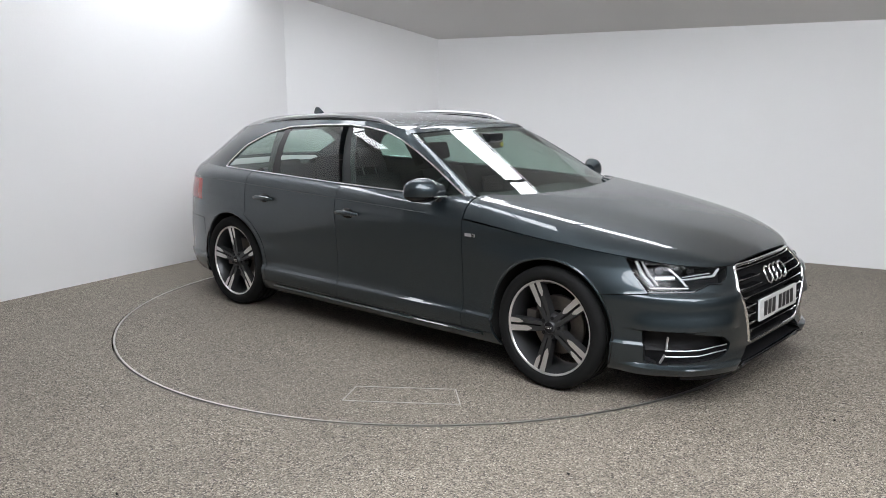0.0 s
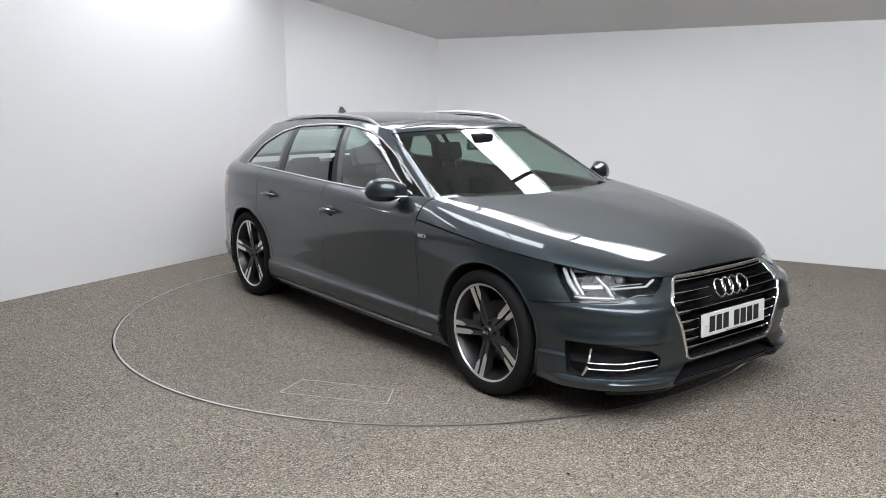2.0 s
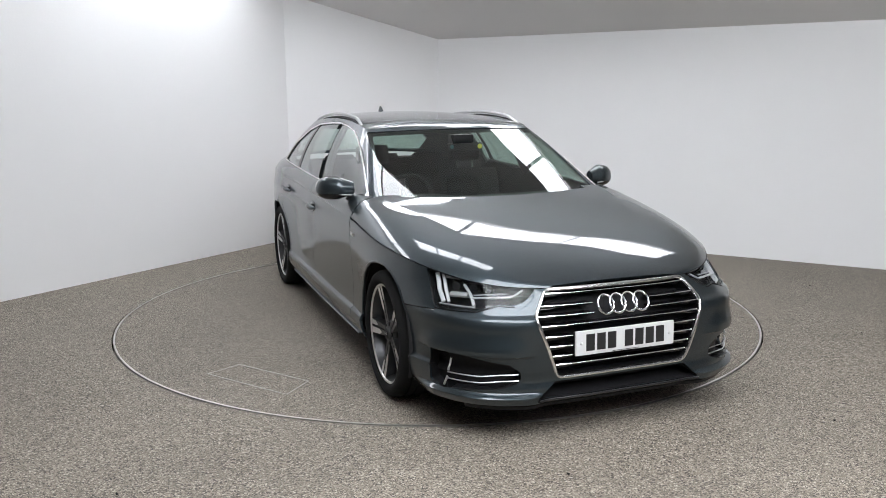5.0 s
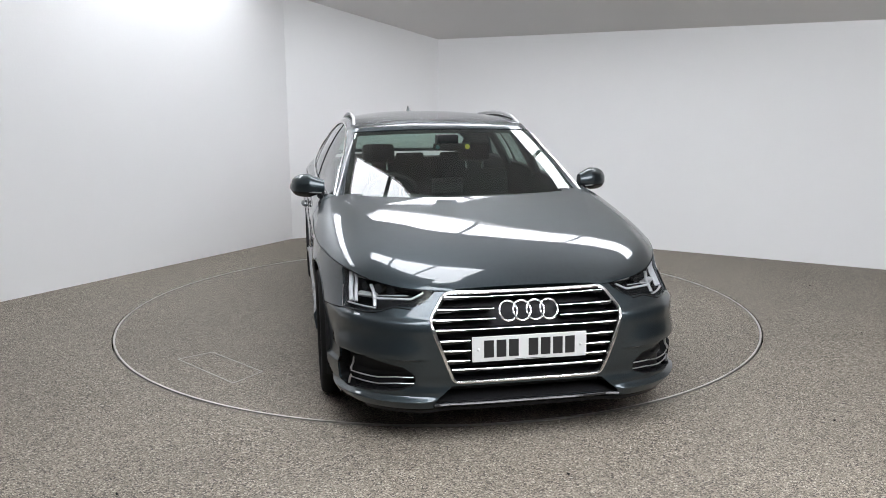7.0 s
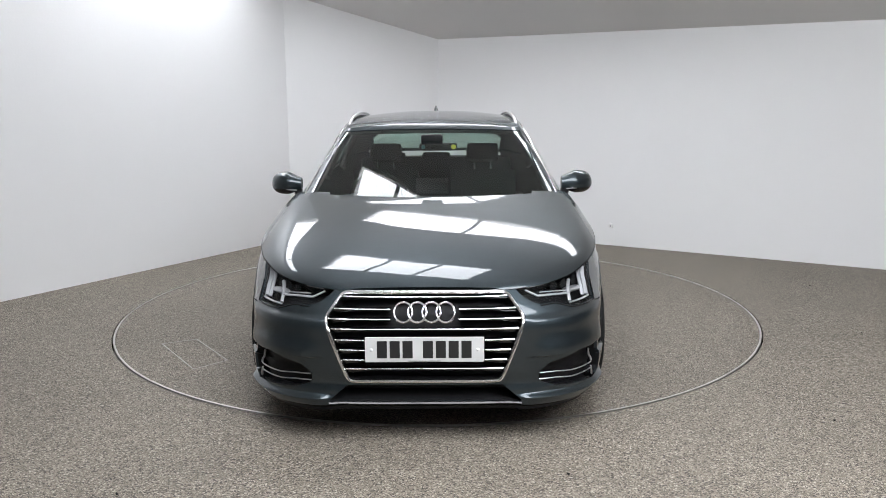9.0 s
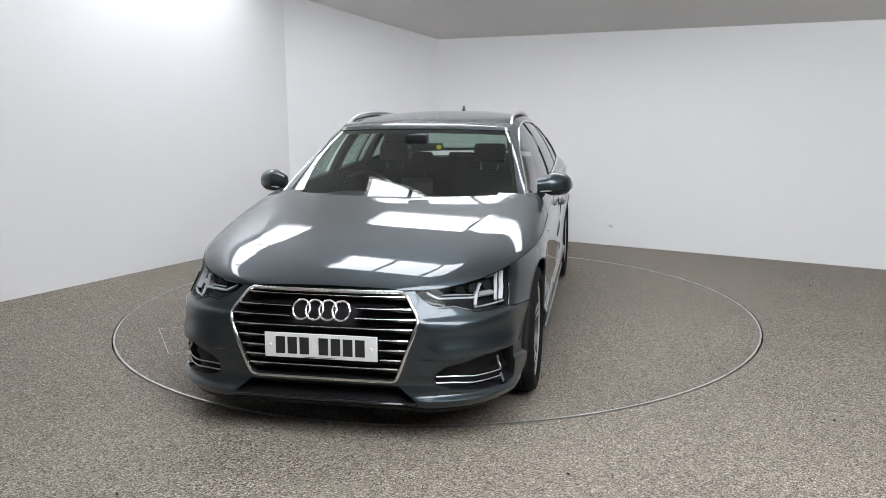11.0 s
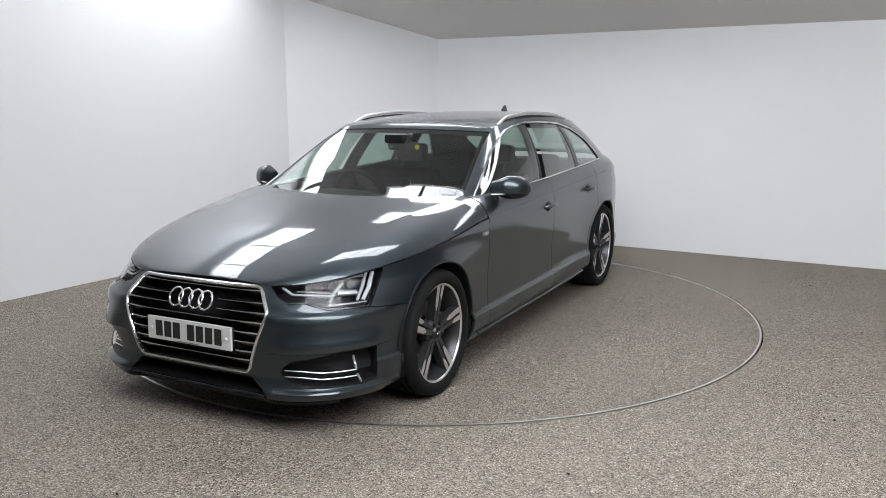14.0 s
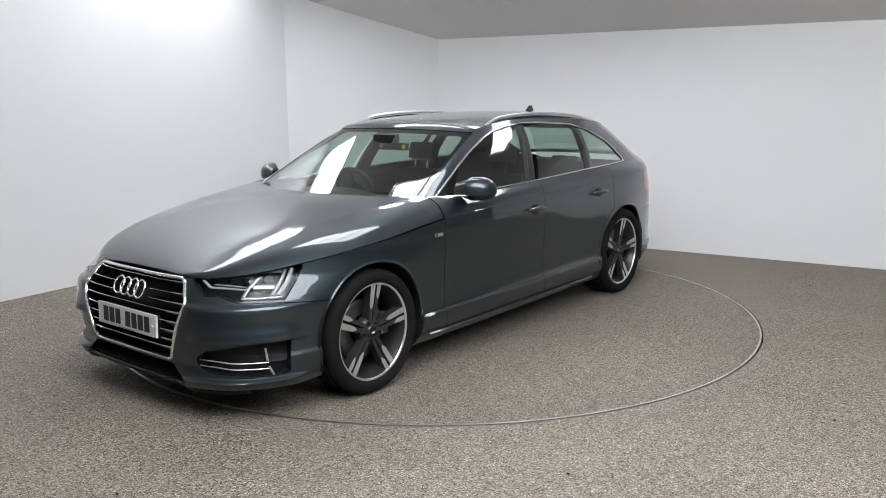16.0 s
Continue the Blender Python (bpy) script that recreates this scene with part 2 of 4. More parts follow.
long_w = knots([2.3, 1.41, .9, -.1, -1.0, -1.41, -2.4], [1.0, 1.0, 1.0, .997, .988, .988, .975])
crease_z = knots([2.3, 2.2, 2.0, 1.85, 1.37, .84, .31, -.2, -.78, -1.45, -2.0, -2.45], [.683, .684, .710, .738, .798, .850, .872, .888, .903, .924, .932, .935])
sill_z = knots([2.3, 1.9, 1.0, -1.0, -2.0, -2.45], [.185, .175, .165, .165, .20, .25])


def flare_z(z):
    """How far the arches' flare reaches up: a soft shelf under the shoulder."""
    return smooth(.2, .42, z) * (1 - .85 * smooth(.655, .775, z))


def nose_n(z):
    """How square the nose is in plan: squarer low down, rounder at the bonnet's lip."""
    return N_F - 1.0 * smooth(.52, .70, z)


def plan(a, b, seg, z):
    """Outline at height z: seg 0 front, 1 side (a is x itself), 2 rear."""
    if seg == 0:
        x = XC_F + (front_x(z) - XC_F) * a
    elif seg == 1:
        x = a + 0 * z
    else:
        x = XC_R + (rear_x(z) - XC_R) * a
    flare = 0.030 * (np.exp(-((x - AXLE) / .40) ** 2) + np.exp(-((x + AXLE) / .42) ** 2)) * flare_z(z)
    if seg == 0:
        n = nose_n(z)
        b = np.clip(1 - np.asarray(a, float) ** n, 0, 1) ** (1 / n) if np.ndim(b) or b < 1 else b
    y = (side_w(z) * long_w(x) + flare) * b
    if seg == 0:
        # bumper sculpture: a ledge over the side intakes, a blade under them, a soft crease by the lamps
        q = y - (x - 2.27)
        na, nb = np.maximum(a, 0) ** (N_F - 1) / 1.37, np.maximum(b, 0) ** (N_F - 1) / .9
        ln = np.hypot(na, nb) + 1e-9
        ledge = .024 * smooth(.397, .408, z) * (1 - smooth(.415, .54, z)) * smooth(.44, .60, q) * (1 - smooth(1.10, 1.30, q))
        blade = .034 * (1 - smooth(.216, .238, z)) * smooth(.38, .52, q) * (1 - smooth(1.12, 1.35, q))
        fold = .015 * (1 - smooth(.566, .588, z)) * smooth(.46, .566, z) * smooth(.40, .52, q) * (1 - smooth(1.05, 1.4, q))
        d = ledge + blade + fold
        x, y = x + d * na / ln, y + d * nb / ln
    return x, y


def tub_path(step=0.018):
    """(a, b, seg) along the outline from the front's middle round the side to the rear's middle."""
    out = []
    for seg, n in ((0, N_F), (1, 0), (2, N_R)):
        if seg == 1:
            k = int((XC_F - XC_R) / step)
            out += [(XC_F + (XC_R - XC_F) * (i / k), 1.0, 1) for i in range(1, k)]
            continue
        t = np.linspace(0, math.pi / 2, 4000)
        a, b = np.cos(t) ** (2 / n), np.sin(t) ** (2 / n)
        if seg == 2:
            a, b = a[::-1], b[::-1]
        L = np.concatenate([[0], np.cumsum(np.hypot(np.diff(a) * 1.36, np.diff(b) * .9))])
        k = int(L[-1] / step)
        idx = np.searchsorted(L, np.linspace(0, L[-1], k + 1)).clip(0, 3999)
        out += [(a[i], b[i], seg) for i in idx]
    return out


def tub_point(p, v, inset=0.0):
    """v: 0 at the sill, 1 at the crease line under the windows and bonnet."""
    a, b, seg = p
    x, _ = plan(a, b, seg, .5)
    for _ in range(3):
        z = sill_z(x) + (crease_z(x) - sill_z(x)) * v
        x, y = plan(a, b, seg, z)
    return float(x), float(y), float(z)


def tub_grid(path, vs):
    """Rows of surface points, one row for each height share in vs."""
    vs, cols = np.asarray(vs, float), []
    for a, b, seg in path:
        x = plan(a, b, seg, np.full(len(vs), .5))[0] + 0 * vs
        for _ in range(3):
            z = sill_z(x) + (crease_z(x) - sill_z(x)) * vs
            x, y = plan(a, b, seg, z)
            x, y = x + 0 * vs, y + 0 * vs
        cols.append(np.c_[x, y, z])
    return np.stack(cols, axis=1)


hood_mid = knots([.4, .75, .95, 1.2, 1.5, 1.8, 2.0, 2.1, 2.16, 2.2], [1.015, .992, .967, .936, .890, .833, .776, .738, .709, .684])


def crease_plan(x):
    """Half width at the crease line for that x."""
    x = np.asarray(x, float)
    z = crease_z(x)
    w = side_w(z) * long_w(x) + 0.030 * np.exp(-((x - AXLE) / .40) ** 2) * flare_z(z) + 0.030 * np.exp(-((x + AXLE) / .42) ** 2) * flare_z(z)
    rel = np.clip((x - XC_F) / (front_x(z) - XC_F), 0, 1)
    relr = np.clip((XC_R - x) / (XC_R - rear_x(z)), 0, 1)
    n = nose_n(z)
    return w * np.clip(1 - rel ** n, 0, 1) ** (1 / n) * np.clip(1 - relr ** N_R, 0, 1) ** (1 / N_R)


def bonnet_crease(x):
    """Where the bonnet's sharp crease runs: from the grille's corner to the pillar's foot."""
    return np.minimum(.37 + (2.19 - np.asarray(x, float)) * .275, .8 * np.maximum(crease_plan(x), 1e-3))


def hood_z(x, y):
    """Height of the bonnet: a gentle crown between its two creases, then falling to the wings."""
    y = np.abs(y)
    w = np.maximum(crease_plan(x), 1e-3)
    yi = bonnet_crease(x)
    full = hood_mid(x) - crease_z(x)
    first = np.minimum(.010, .25 * full)
    u = np.clip(y / yi, 0, 1)
    t = np.clip((y - yi) / np.maximum(w - yi, 1e-3), 0, 1)
    return hood_mid(x) - first * u ** 2.2 - (full - first) * (.24 * t + .76 * t ** 4.2)


# greenhouse: rings from the belt (h = 0) to the roof's edge (h = 1)
belt_z = knots([1.0, .77, .22, -.29, -.88, -1.6, -2.3], [.925, .941, .961, .974, .992, 1.010, 1.03])
edge_z = knots([.6, .17, .05, -.1, -.3, -.6, -.9, -1.5, -2.0, -2.3], [1.19, 1.309, 1.334, 1.354, 1.371, 1.374, 1.366, 1.325, 1.262, 1.22])
green_w = knots([0, .3, .7, 1.0], [.828, .780, .688, .590])
wind_x = knots([0, .5, 1.0], [1.005, .626, .235])
tail_x = knots([0, .5, 1.0], [-2.34, -2.15, -1.98])
roof_mid = knots([.35, .235, .18, .11, 0, -.3, -.6, -.9, -1.5, -2.1, -2.4], [1.290, 1.326, 1.345, 1.359, 1.373, 1.393, 1.406, 1.412, 1.395, 1.345, 1.30])
taper = knots([1.2, .8, .4, 0, -.3, -1.0, -1.7, -2.4], [.945, .960, .978, .995, 1.0, .985, .95, .90])
N_G, XC_G, XC_GR = 20.0, -.6, -1.0


def green_path(step=0.02):
    out = []
    for seg, n in ((0, N_G), (1, 0), (2, 3.6)):
        if seg == 1:
            k = int((XC_G - XC_GR) / step)
            out += [(XC_G + (XC_GR - XC_G) * (i / k), 1.0, 1) for i in range(1, k)]
            continue
        t = np.linspace(0, math.pi / 2, 6000)
        a, b = np.cos(t) ** (2 / n), np.sin(t) ** (2 / n)
        if seg == 2:
            a, b = a[::-1], b[::-1]
        L = np.concatenate([[0], np.cumsum(np.hypot(np.diff(a) * 1.3, np.diff(b) * .8))])
        k = int(L[-1] / step)
        idx = np.searchsorted(L, np.linspace(0, L[-1], k + 1)).clip(0, 5999)
        out += [(a[i], b[i], seg) for i in idx]
    return out


def green_point(p, h):
    a, b, seg = p
    if seg == 0:
        x = XC_G + (wind_x(h) - XC_G) * a
        x = x - .135 * (green_w(h) * b / .75) ** 2 * a
    elif seg == 1:
        x = a
    else:
        x = XC_GR + (tail_x(h) - XC_GR) * a
    y = green_w(h) * taper(x) * b
    z = belt_z(x) + (edge_z(x) - belt_z(x)) * h
    # the windscreen and the tailgate stand on one even height across
    if seg == 0:
        mid = .925 + (1.326 - .925) * h
        k = smooth(.93, .998, a)
        z = z * (1 - k) + mid * k
    return float(x), float(y), float(z)


def roof_point(p, r):
    """r: 1 at the roof's edge ring, 0 on the middle line."""
    x, y, z = green_point(p, 1.0)
    zc = float(roof_mid(x))
    return x, y * r, z + (zc - z) * (1 - abs(r) ** 2.6)


# ---- car materials ----
PAINT = mat("grey_metallic_paint", (0.05, 0.06, 0.066), 0.42, 0.88, coat=1.0, coat_rough=0.012, spec=0.15)


def flakes(m):
    nd, lk, b = nodes_of(m)
    co = nd.new("ShaderNodeTexCoord")
    vo = nd.new("ShaderNodeTexVoronoi")
    vo.inputs["Scale"].default_value = 1400
    lk.new(co.outputs["Object"], vo.inputs["Vector"])
    mix = nd.new("ShaderNodeMix")
    mix.data_type = "RGBA"
    mix.inputs[6].default_value = (0.0215, 0.0292, 0.0338, 1)
    mix.inputs[7].default_value = (0.053, 0.070, 0.0795, 1)
    sep = nd.new("ShaderNodeSeparateColor")
    lk.new(vo.outputs["Color"], sep.inputs[0])
    lk.new(sep.outputs[0], mix.inputs[0])
    lk.new(mix.outputs[2], b.inputs["Base Color"])


flakes(PAINT)
CHROME = vary(mat("satin_chrome", (0.88, 0.88, 0.88), 0.2, 1.0), 40, 0.06)
SILVER = vary(mat("matt_silver_trim", (0.58, 0.58, 0.59), 0.36, 0.85), 40, 0.08)
GLOSS_BLACK = mat("gloss_black_trim", (0.008, 0.008, 0.009), 0.08, 0.0)
BLACK = vary(mat("black_plastic", (0.009, 0.009, 0.010), 0.5, spec=0.2), 60, 0.3, 2, 0.0003, 900)
SHELL = mat("dark_cavity", (0.004, 0.004, 0.004), 0.9)
RUBBER = vary(mat("tyre_rubber", (0.007, 0.007, 0.007), 0.85, spec=0.2), 25, 0.25, 3, 0.0004, 300, 0.08)
RIM_DARK = vary(mat("dark_grey_alloy", (0.055, 0.056, 0.058), 0.35, 0.6), 30, 0.1)
RIM_CUT = vary(mat("machined_alloy", (0.70, 0.69, 0.68), 0.28, 0.85), 80, 0.08)
DISC = vary(mat("brake_steel", (0.20, 0.18, 0.165), 0.45, 0.9), 60, 0.2)
PLATE_WHITE = vary(mat("plate_white", (0.60, 0.60, 0.59), 0.4), 20, 0.03)
PLATE_BLACK = mat("plate_black", (0.012, 0.012, 0.012), 0.5)
FABRIC = vary(mat("dark_seat_cloth", (0.014, 0.016, 0.017), 0.85), 90, 0.3, 3, 0.0006, 700)
DASH = vary(mat("dash_plastic", (0.016, 0.018, 0.019), 0.6), 60, 0.2, 3, 0.0003, 900)
LAMP_WHITE = vary(mat("lamp_light_guide", (0.42, 0.43, 0.44), 0.35, 0.0), 60, 0.05)
LAMP_CHROME = vary(mat("lamp_reflector", (0.50, 0.51, 0.52), 0.28, 0.55), 60, 0.15)
LAMP_DARK = vary(mat("lamp_bezel", (0.010, 0.011, 0.012), 0.6, 0.0, spec=0.15), 60, 0.2)
RED = mat("red_lens", (0.35, 0.012, 0.012), 0.12, coat=0.5)
YELLOW = mat("yellow_sticker", (0.75, 0.68, 0.04), 0.5)
TEAL = mat("teal_sticker", (0.05, 0.25, 0.26), 0.5)


def glass_material(name, tint, gloss=0.06, grazing=0.9):
    """A thin pane: tinted see-through with a clear mirror gloss by the angle."""
    m = bpy.data.materials.new(name)
    m.use_nodes = True
    nd, lk = m.node_tree.nodes, m.node_tree.links
    nd.remove(nd["Principled BSDF"])
    tr, gl, mx = nd.new("ShaderNodeBsdfTransparent"), nd.new("ShaderNodeBsdfGlossy"), nd.new("ShaderNodeMixShader")
    lw, pw, ml = nd.new("ShaderNodeLayerWeight"), nd.new("ShaderNodeMath"), nd.new("ShaderNodeMath")
    tr.inputs[0].default_value = (*tint, 1)
    gl.inputs["Roughness"].default_value = 0.0
    gl.inputs[0].default_value = (1, 1, 1, 1)
    lw.inputs[0].default_value = 0.5
    pw.operation, pw.inputs[1].default_value = "POWER", 3.0
    ml.operation, ml.inputs[1].default_value, ml.inputs[2].default_value = "MULTIPLY_ADD", grazing, gloss
    lk.new(lw.outputs["Facing"], pw.inputs[0])
    lk.new(pw.outputs[0], ml.inputs[0])
    lk.new(ml.outputs[0], mx.inputs[0])
    lk.new(tr.outputs[0], mx.inputs[1])
    lk.new(gl.outputs[0], mx.inputs[2])
    lk.new(mx.outputs[0], nd["Material Output"].inputs[0])
    return m


SCREEN = glass_material("green_tinted_screen", (0.64, 0.75, 0.70), 0.025)
GLASS = glass_material("green_tinted_glass", (0.55, 0.69, 0.63), 0.03)
LENS = glass_material("clear_lamp_lens", (0.93, 0.94, 0.95), 0.02, 0.12)


# ---- cutting and thickening of surfaces ----
def grid(rows):
    """Quads over rows of points."""
    n = len(rows[0])
    V = np.array([p for r in rows for p in r], float)
    F = [(i * n + j, i * n + j + 1, (i + 1) * n + j + 1, (i + 1) * n + j) for i in range(len(rows) - 1) for j in range(n - 1)]
    return V, F


def cut(mesh, g):
    """Keeps the side of the surface where g < 0, cut cleanly along g = 0."""
    V, F = mesh
    if not F:
        return mesh
    G = g(V)
    neg = G < 0
    new_v, key, out = [], {}, []
    base = len(V)
    for f in F:
        k = [neg[i] for i in f]
        if all(k):
            out.append(tuple(f))
            continue
        if not any(k):
            continue
        q = []
        for a, b in zip(f, (*f[1:], f[0])):
            if neg[a]:
                q.append(a)
            if neg[a] != neg[b]:
                e = (min(a, b), max(a, b))
                if e not in key:
                    t = G[e[0]] / (G[e[0]] - G[e[1]])
                    key[e] = base + len(new_v)
                    new_v.append(V[e[0]] + (V[e[1]] - V[e[0]]) * t)
                q.append(key[e])
        if len(q) > 2:
            out.append(tuple(q))
    if new_v:
        V = np.vstack([V, np.array(new_v)])
    return tidy(V, out)


def tidy(V, F):
    used = sorted({i for f in F for i in f})
    at = {o: i for i, o in enumerate(used)}
    return (V[used] if used else V[:0]), [tuple(at[i] for i in f) for f in F]


def weld(*meshes):
    V = np.vstack([m[0] for m in meshes])
    F, o = [], 0
    for m in meshes:
        F += [tuple(i + o for i in f) for f in m[1]]
        o += len(m[0])
    first, where, VV = {}, np.empty(len(V), int), []
    for i, k in enumerate(map(tuple, np.round(V, 4))):
        if k not in first:
            first[k] = len(VV)
            VV.append(V[i])
        where[i] = first[k]
    out = []
    for f in F:
        q = []
        for i in f:
            j = where[i]
            if not q or q[-1] != j:
                q.append(j)
        if len(q) > 1 and q[0] == q[-1]:
            q.pop()
        if len(set(q)) > 2:
            out.append(tuple(dict.fromkeys(q)))
    return np.array(VV), out


def flip(mesh):
    """The mirrored half."""
    return mesh[0] * np.array([1, -1, 1]), [f[::-1] for f in mesh[1]]


def vertex_normals(mesh):
    V, F = mesh
    N = np.zeros_like(V)
    sizes = {}
    for f in F:
        sizes.setdefault(len(f), []).append(f)
    for fs in sizes.values():
        I = np.array(fs)
        P = V[I]
        n = np.cross(P, np.roll(P, -1, axis=1)).sum(axis=1)
        for k in range(I.shape[1]):
            np.add.at(N, I[:, k], n)
    return N / np.maximum(np.linalg.norm(N, axis=1), 1e-12)[:, None]


def outward(mesh, centre=(0, 0, .5)):
    """Turns the faces so that they look away from the centre."""
    V, F = mesh
    s = 0.0
    for f in F[::7] or F:
        p = V[list(f)]
        n = np.cross(p[1] - p[0], p[2] - p[0])
        s += n @ (p.mean(0) - np.array(centre))
    return (V, [f[::-1] for f in F]) if s < 0 else mesh


def shift(mesh, d):
    return mesh[0] + vertex_normals(mesh) * d, mesh[1]


def rim(mesh, depth):
    """A flange: every open edge turned inwards by that depth."""
    V, F = mesh
    count = {}
    for f in F:
        for a, b in zip(f, (*f[1:], f[0])):
            count[(a, b)] = 1
    edges = [e for e in count if (e[1], e[0]) not in count]
    N = vertex_normals(mesh)
    at, nv = {}, []
    for e in edges:
        for i in e:
            if i not in at:
                at[i] = len(V) + len(nv)
                nv.append(V[i] - N[i] * depth)
    F2 = [(b, a, at[a], at[b]) for a, b in edges]
    return (np.vstack([V, np.array(nv)]) if nv else V), list(F) + F2


def bucket(mesh, depth):
    """The surface sunk by that depth, with walls up to its old rim."""
    V, F = mesh
    N = vertex_normals(mesh)
    count = {}
    for f in F:
        for a, b in zip(f, (*f[1:], f[0])):
            count[(a, b)] = 1
    edges = [e for e in count if (e[1], e[0]) not in count]
    V2 = V - N * depth
    at, nv = {}, []
    for e in edges:
        for i in e:
            if i not in at:
                at[i] = len(V) + len(nv)
                nv.append(V[i])
    return np.vstack([V2, np.array(nv)]), list(F) + [(at[a], at[b], b, a)[::-1] for a, b in edges]


def put(name, mesh, material, parent, label="", sharp=35):
    me = bpy.data.meshes.new(name)
    me.from_pydata(mesh[0].tolist(), [], [list(map(int, f)) for f in mesh[1]])
    me.shade_smooth()
    me.set_sharp_from_angle(angle=radians(sharp))
    me.materials.append(material)
    ob = new(name, me)
    ob.parent = parent
    if label:
        ob["label"] = label
    return ob


def poly_dist(P, poly):
    """Signed distance of 2D points to a closed outline: negative inside."""
    P, poly = np.asarray(P, float), np.asarray(poly, float)
    best, ins = np.full(len(P), 1e9), np.zeros(len(P), bool)
    for a, b in zip(poly, np.roll(poly, -1, 0)):
        e, w = b - a, P - a
        t = np.clip((w @ e) / (e @ e), 0, 1)
        best = np.minimum(best, np.hypot(*(w - t[:, None] * e).T))
        up = (a[1] <= P[:, 1]) != (b[1] <= P[:, 1])
        with np.errstate(divide="ignore", invalid="ignore"):
            ins ^= up & (P[:, 0] < a[0] + (P[:, 1] - a[1]) / (b[1] - a[1]) * e[0])
    return np.where(ins, -best, best)


def tube(points, r, sides=8, closed=False, flat=1.0, up=None):
    """A swept rod; flat squeezes it along the up direction."""
    P = [Vector(p) for p in points]
    n = len(P)
    V, F = [], []
    for i, p in enumerate(P):
        a, b = (P[i - 1], P[(i + 1) % n]) if closed else (P[max(i - 1, 0)], P[min(i + 1, n - 1)])
        d = (b - a).normalized()
        u = Vector(up[i] if up is not None else (0, 0, 1))
        s = d.cross(u)
        s = s.normalized() if s.length > 1e-6 else Vector((1, 0, 0))
        u = s.cross(d).normalized()
        rr = r[i] if hasattr(r, "__len__") else r
        for k in range(sides):
            t = 2 * math.pi * k / sides
            V.append(p + s * (math.cos(t) * rr) + u * (math.sin(t) * rr * flat))
    for i in range(n if closed else n - 1):
        j = (i + 1) % n
        F += [(i * sides + k, i * sides + (k + 1) % sides, j * sides + (k + 1) % sides, j * sides + k) for k in range(sides)]
    if not closed:
        F += [tuple(range(sides))[::-1], tuple(range((n - 1) * sides, n * sides))]
    return np.array([tuple(v) for v in V]), F


def resample(points, step, closed=False):
    P = [np.array(p, float) for p in points]
    if closed:
        P.append(P[0])
    out = []
    for a, b in zip(P[:-1], P[1:]):
        k = max(1, int(np.linalg.norm(b - a) / step))
        out += [a + (b - a) * (i / k) for i in range(k)]
    if not closed:
        out.append(P[-1])
    return out


def round_corners(points, r, closed=True, n=4):
    """A plan outline with its corners rounded off."""
    P = [np.array(p, float) for p in points]
    out = []
    for i, p in enumerate(P):
        if not closed and i in (0, len(P) - 1):
            out.append(p)
            continue
        a, b = P[i - 1], P[(i + 1) % len(P)]
        da, db = np.linalg.norm(a - p), np.linalg.norm(b - p)
        pa, pb = p + (a - p) * min(r / da, .45), p + (b - p) * min(r / db, .45)
        for k in range(n + 1):
            t = k / n
            out.append((1 - t) ** 2 * pa + 2 * t * (1 - t) * p + t * t * pb)
    return out


# ---- outlines on the car ----
def q_of(V):
    """Runs along the nose from the middle (0) round to the wings."""
    return np.abs(V[:, 1]) - (V[:, 0] - 2.27)


GRILLE = [(-.362, .683), (.362, .683), (.440, .575), (.338, .297), (-.338, .297), (-.440, .575)]
GRILLE_R = round_corners(GRILLE, .03)
LAMP = round_corners([(1.262, .745), (.9, .76), (.505, .76), (.512, .684), (.545, .640), (.60, .622), (.70, .626), (.83, .598), (1.125, .590), (1.20, .655)], .018)
FOG = round_corners([(1.165, .405), (.92, .402), (.60, .368), (.535, .330), (.545, .285), (.64, .258), (1.05, .232), (1.155, .245)], .012)
MOUTH = [(-.345, .279), (.345, .279), (.43, .205), (.40, .196), (-.40, .196), (-.43, .205)]
DLO = round_corners([(.775, .947), (.22, .968), (-.29, .981), (-.88, .999), (-1.595, 1.016), (-1.42, 1.178), (-1.20, 1.275), (-.98, 1.320), (-.6, 1.342),
                     (-.38, 1.346), (-.18, 1.332), (-.01, 1.306), (.12, 1.266), (.255, 1.207), (.46, 1.112), (.625, 1.027)], .022)
ARCHES = ((AXLE, .336, .368), (-AXLE, .336, .362))


def arch_g(V, extra=0.0):
    return np.max([r + extra - np.hypot(V[:, 0] - x, V[:, 2] - z) for x, z, r in ARCHES], axis=0)


def lamp_g(V):
    return np.where(V[:, 0] > 1.2, poly_dist(np.c_[q_of(V), V[:, 2]], LAMP), 1.0)


def fog_g(V):
    return np.where(V[:, 0] > 1.2, poly_dist(np.c_[q_of(V), V[:, 2]], FOG), 1.0)


def grille_g(V):
    return np.where(V[:, 0] > 1.9, poly_dist(V[:, 1:], GRILLE_R), 1.0)


def mouth_g(V):
    return np.where(V[:, 0] > 1.9, poly_dist(V[:, 1:], MOUTH), 1.0)


_nose = {}


def nose(q, z, inset=0.0, side=1):
    """The place on the nose's surface at (q, z), sunk by inset."""
    k = round(float(z), 3)
    if k not in _nose:
        t = np.linspace(0, math.pi / 2, 900)
        a, b = np.cos(t) ** (2 / N_F), np.sin(t) ** (2 / N_F)
        x, y = plan(a, b, 0, np.full(900, k))
        _nose[k] = (y - (x - 2.27), x, y)
    Q, X, Y = _nose[k]
    q = max(q, Q[0] + .0005)
    x, y = np.interp(q, Q, X), np.interp(q, Q, Y)
    x2, y2 = np.interp(q + .01, Q, X), np.interp(q + .01, Q, Y)
    n = np.array([y2 - y, -(x2 - x)])
    n /= np.linalg.norm(n)
    return np.array([x - n[0] * inset, side * (y - n[1] * inset), z])


_side = {}


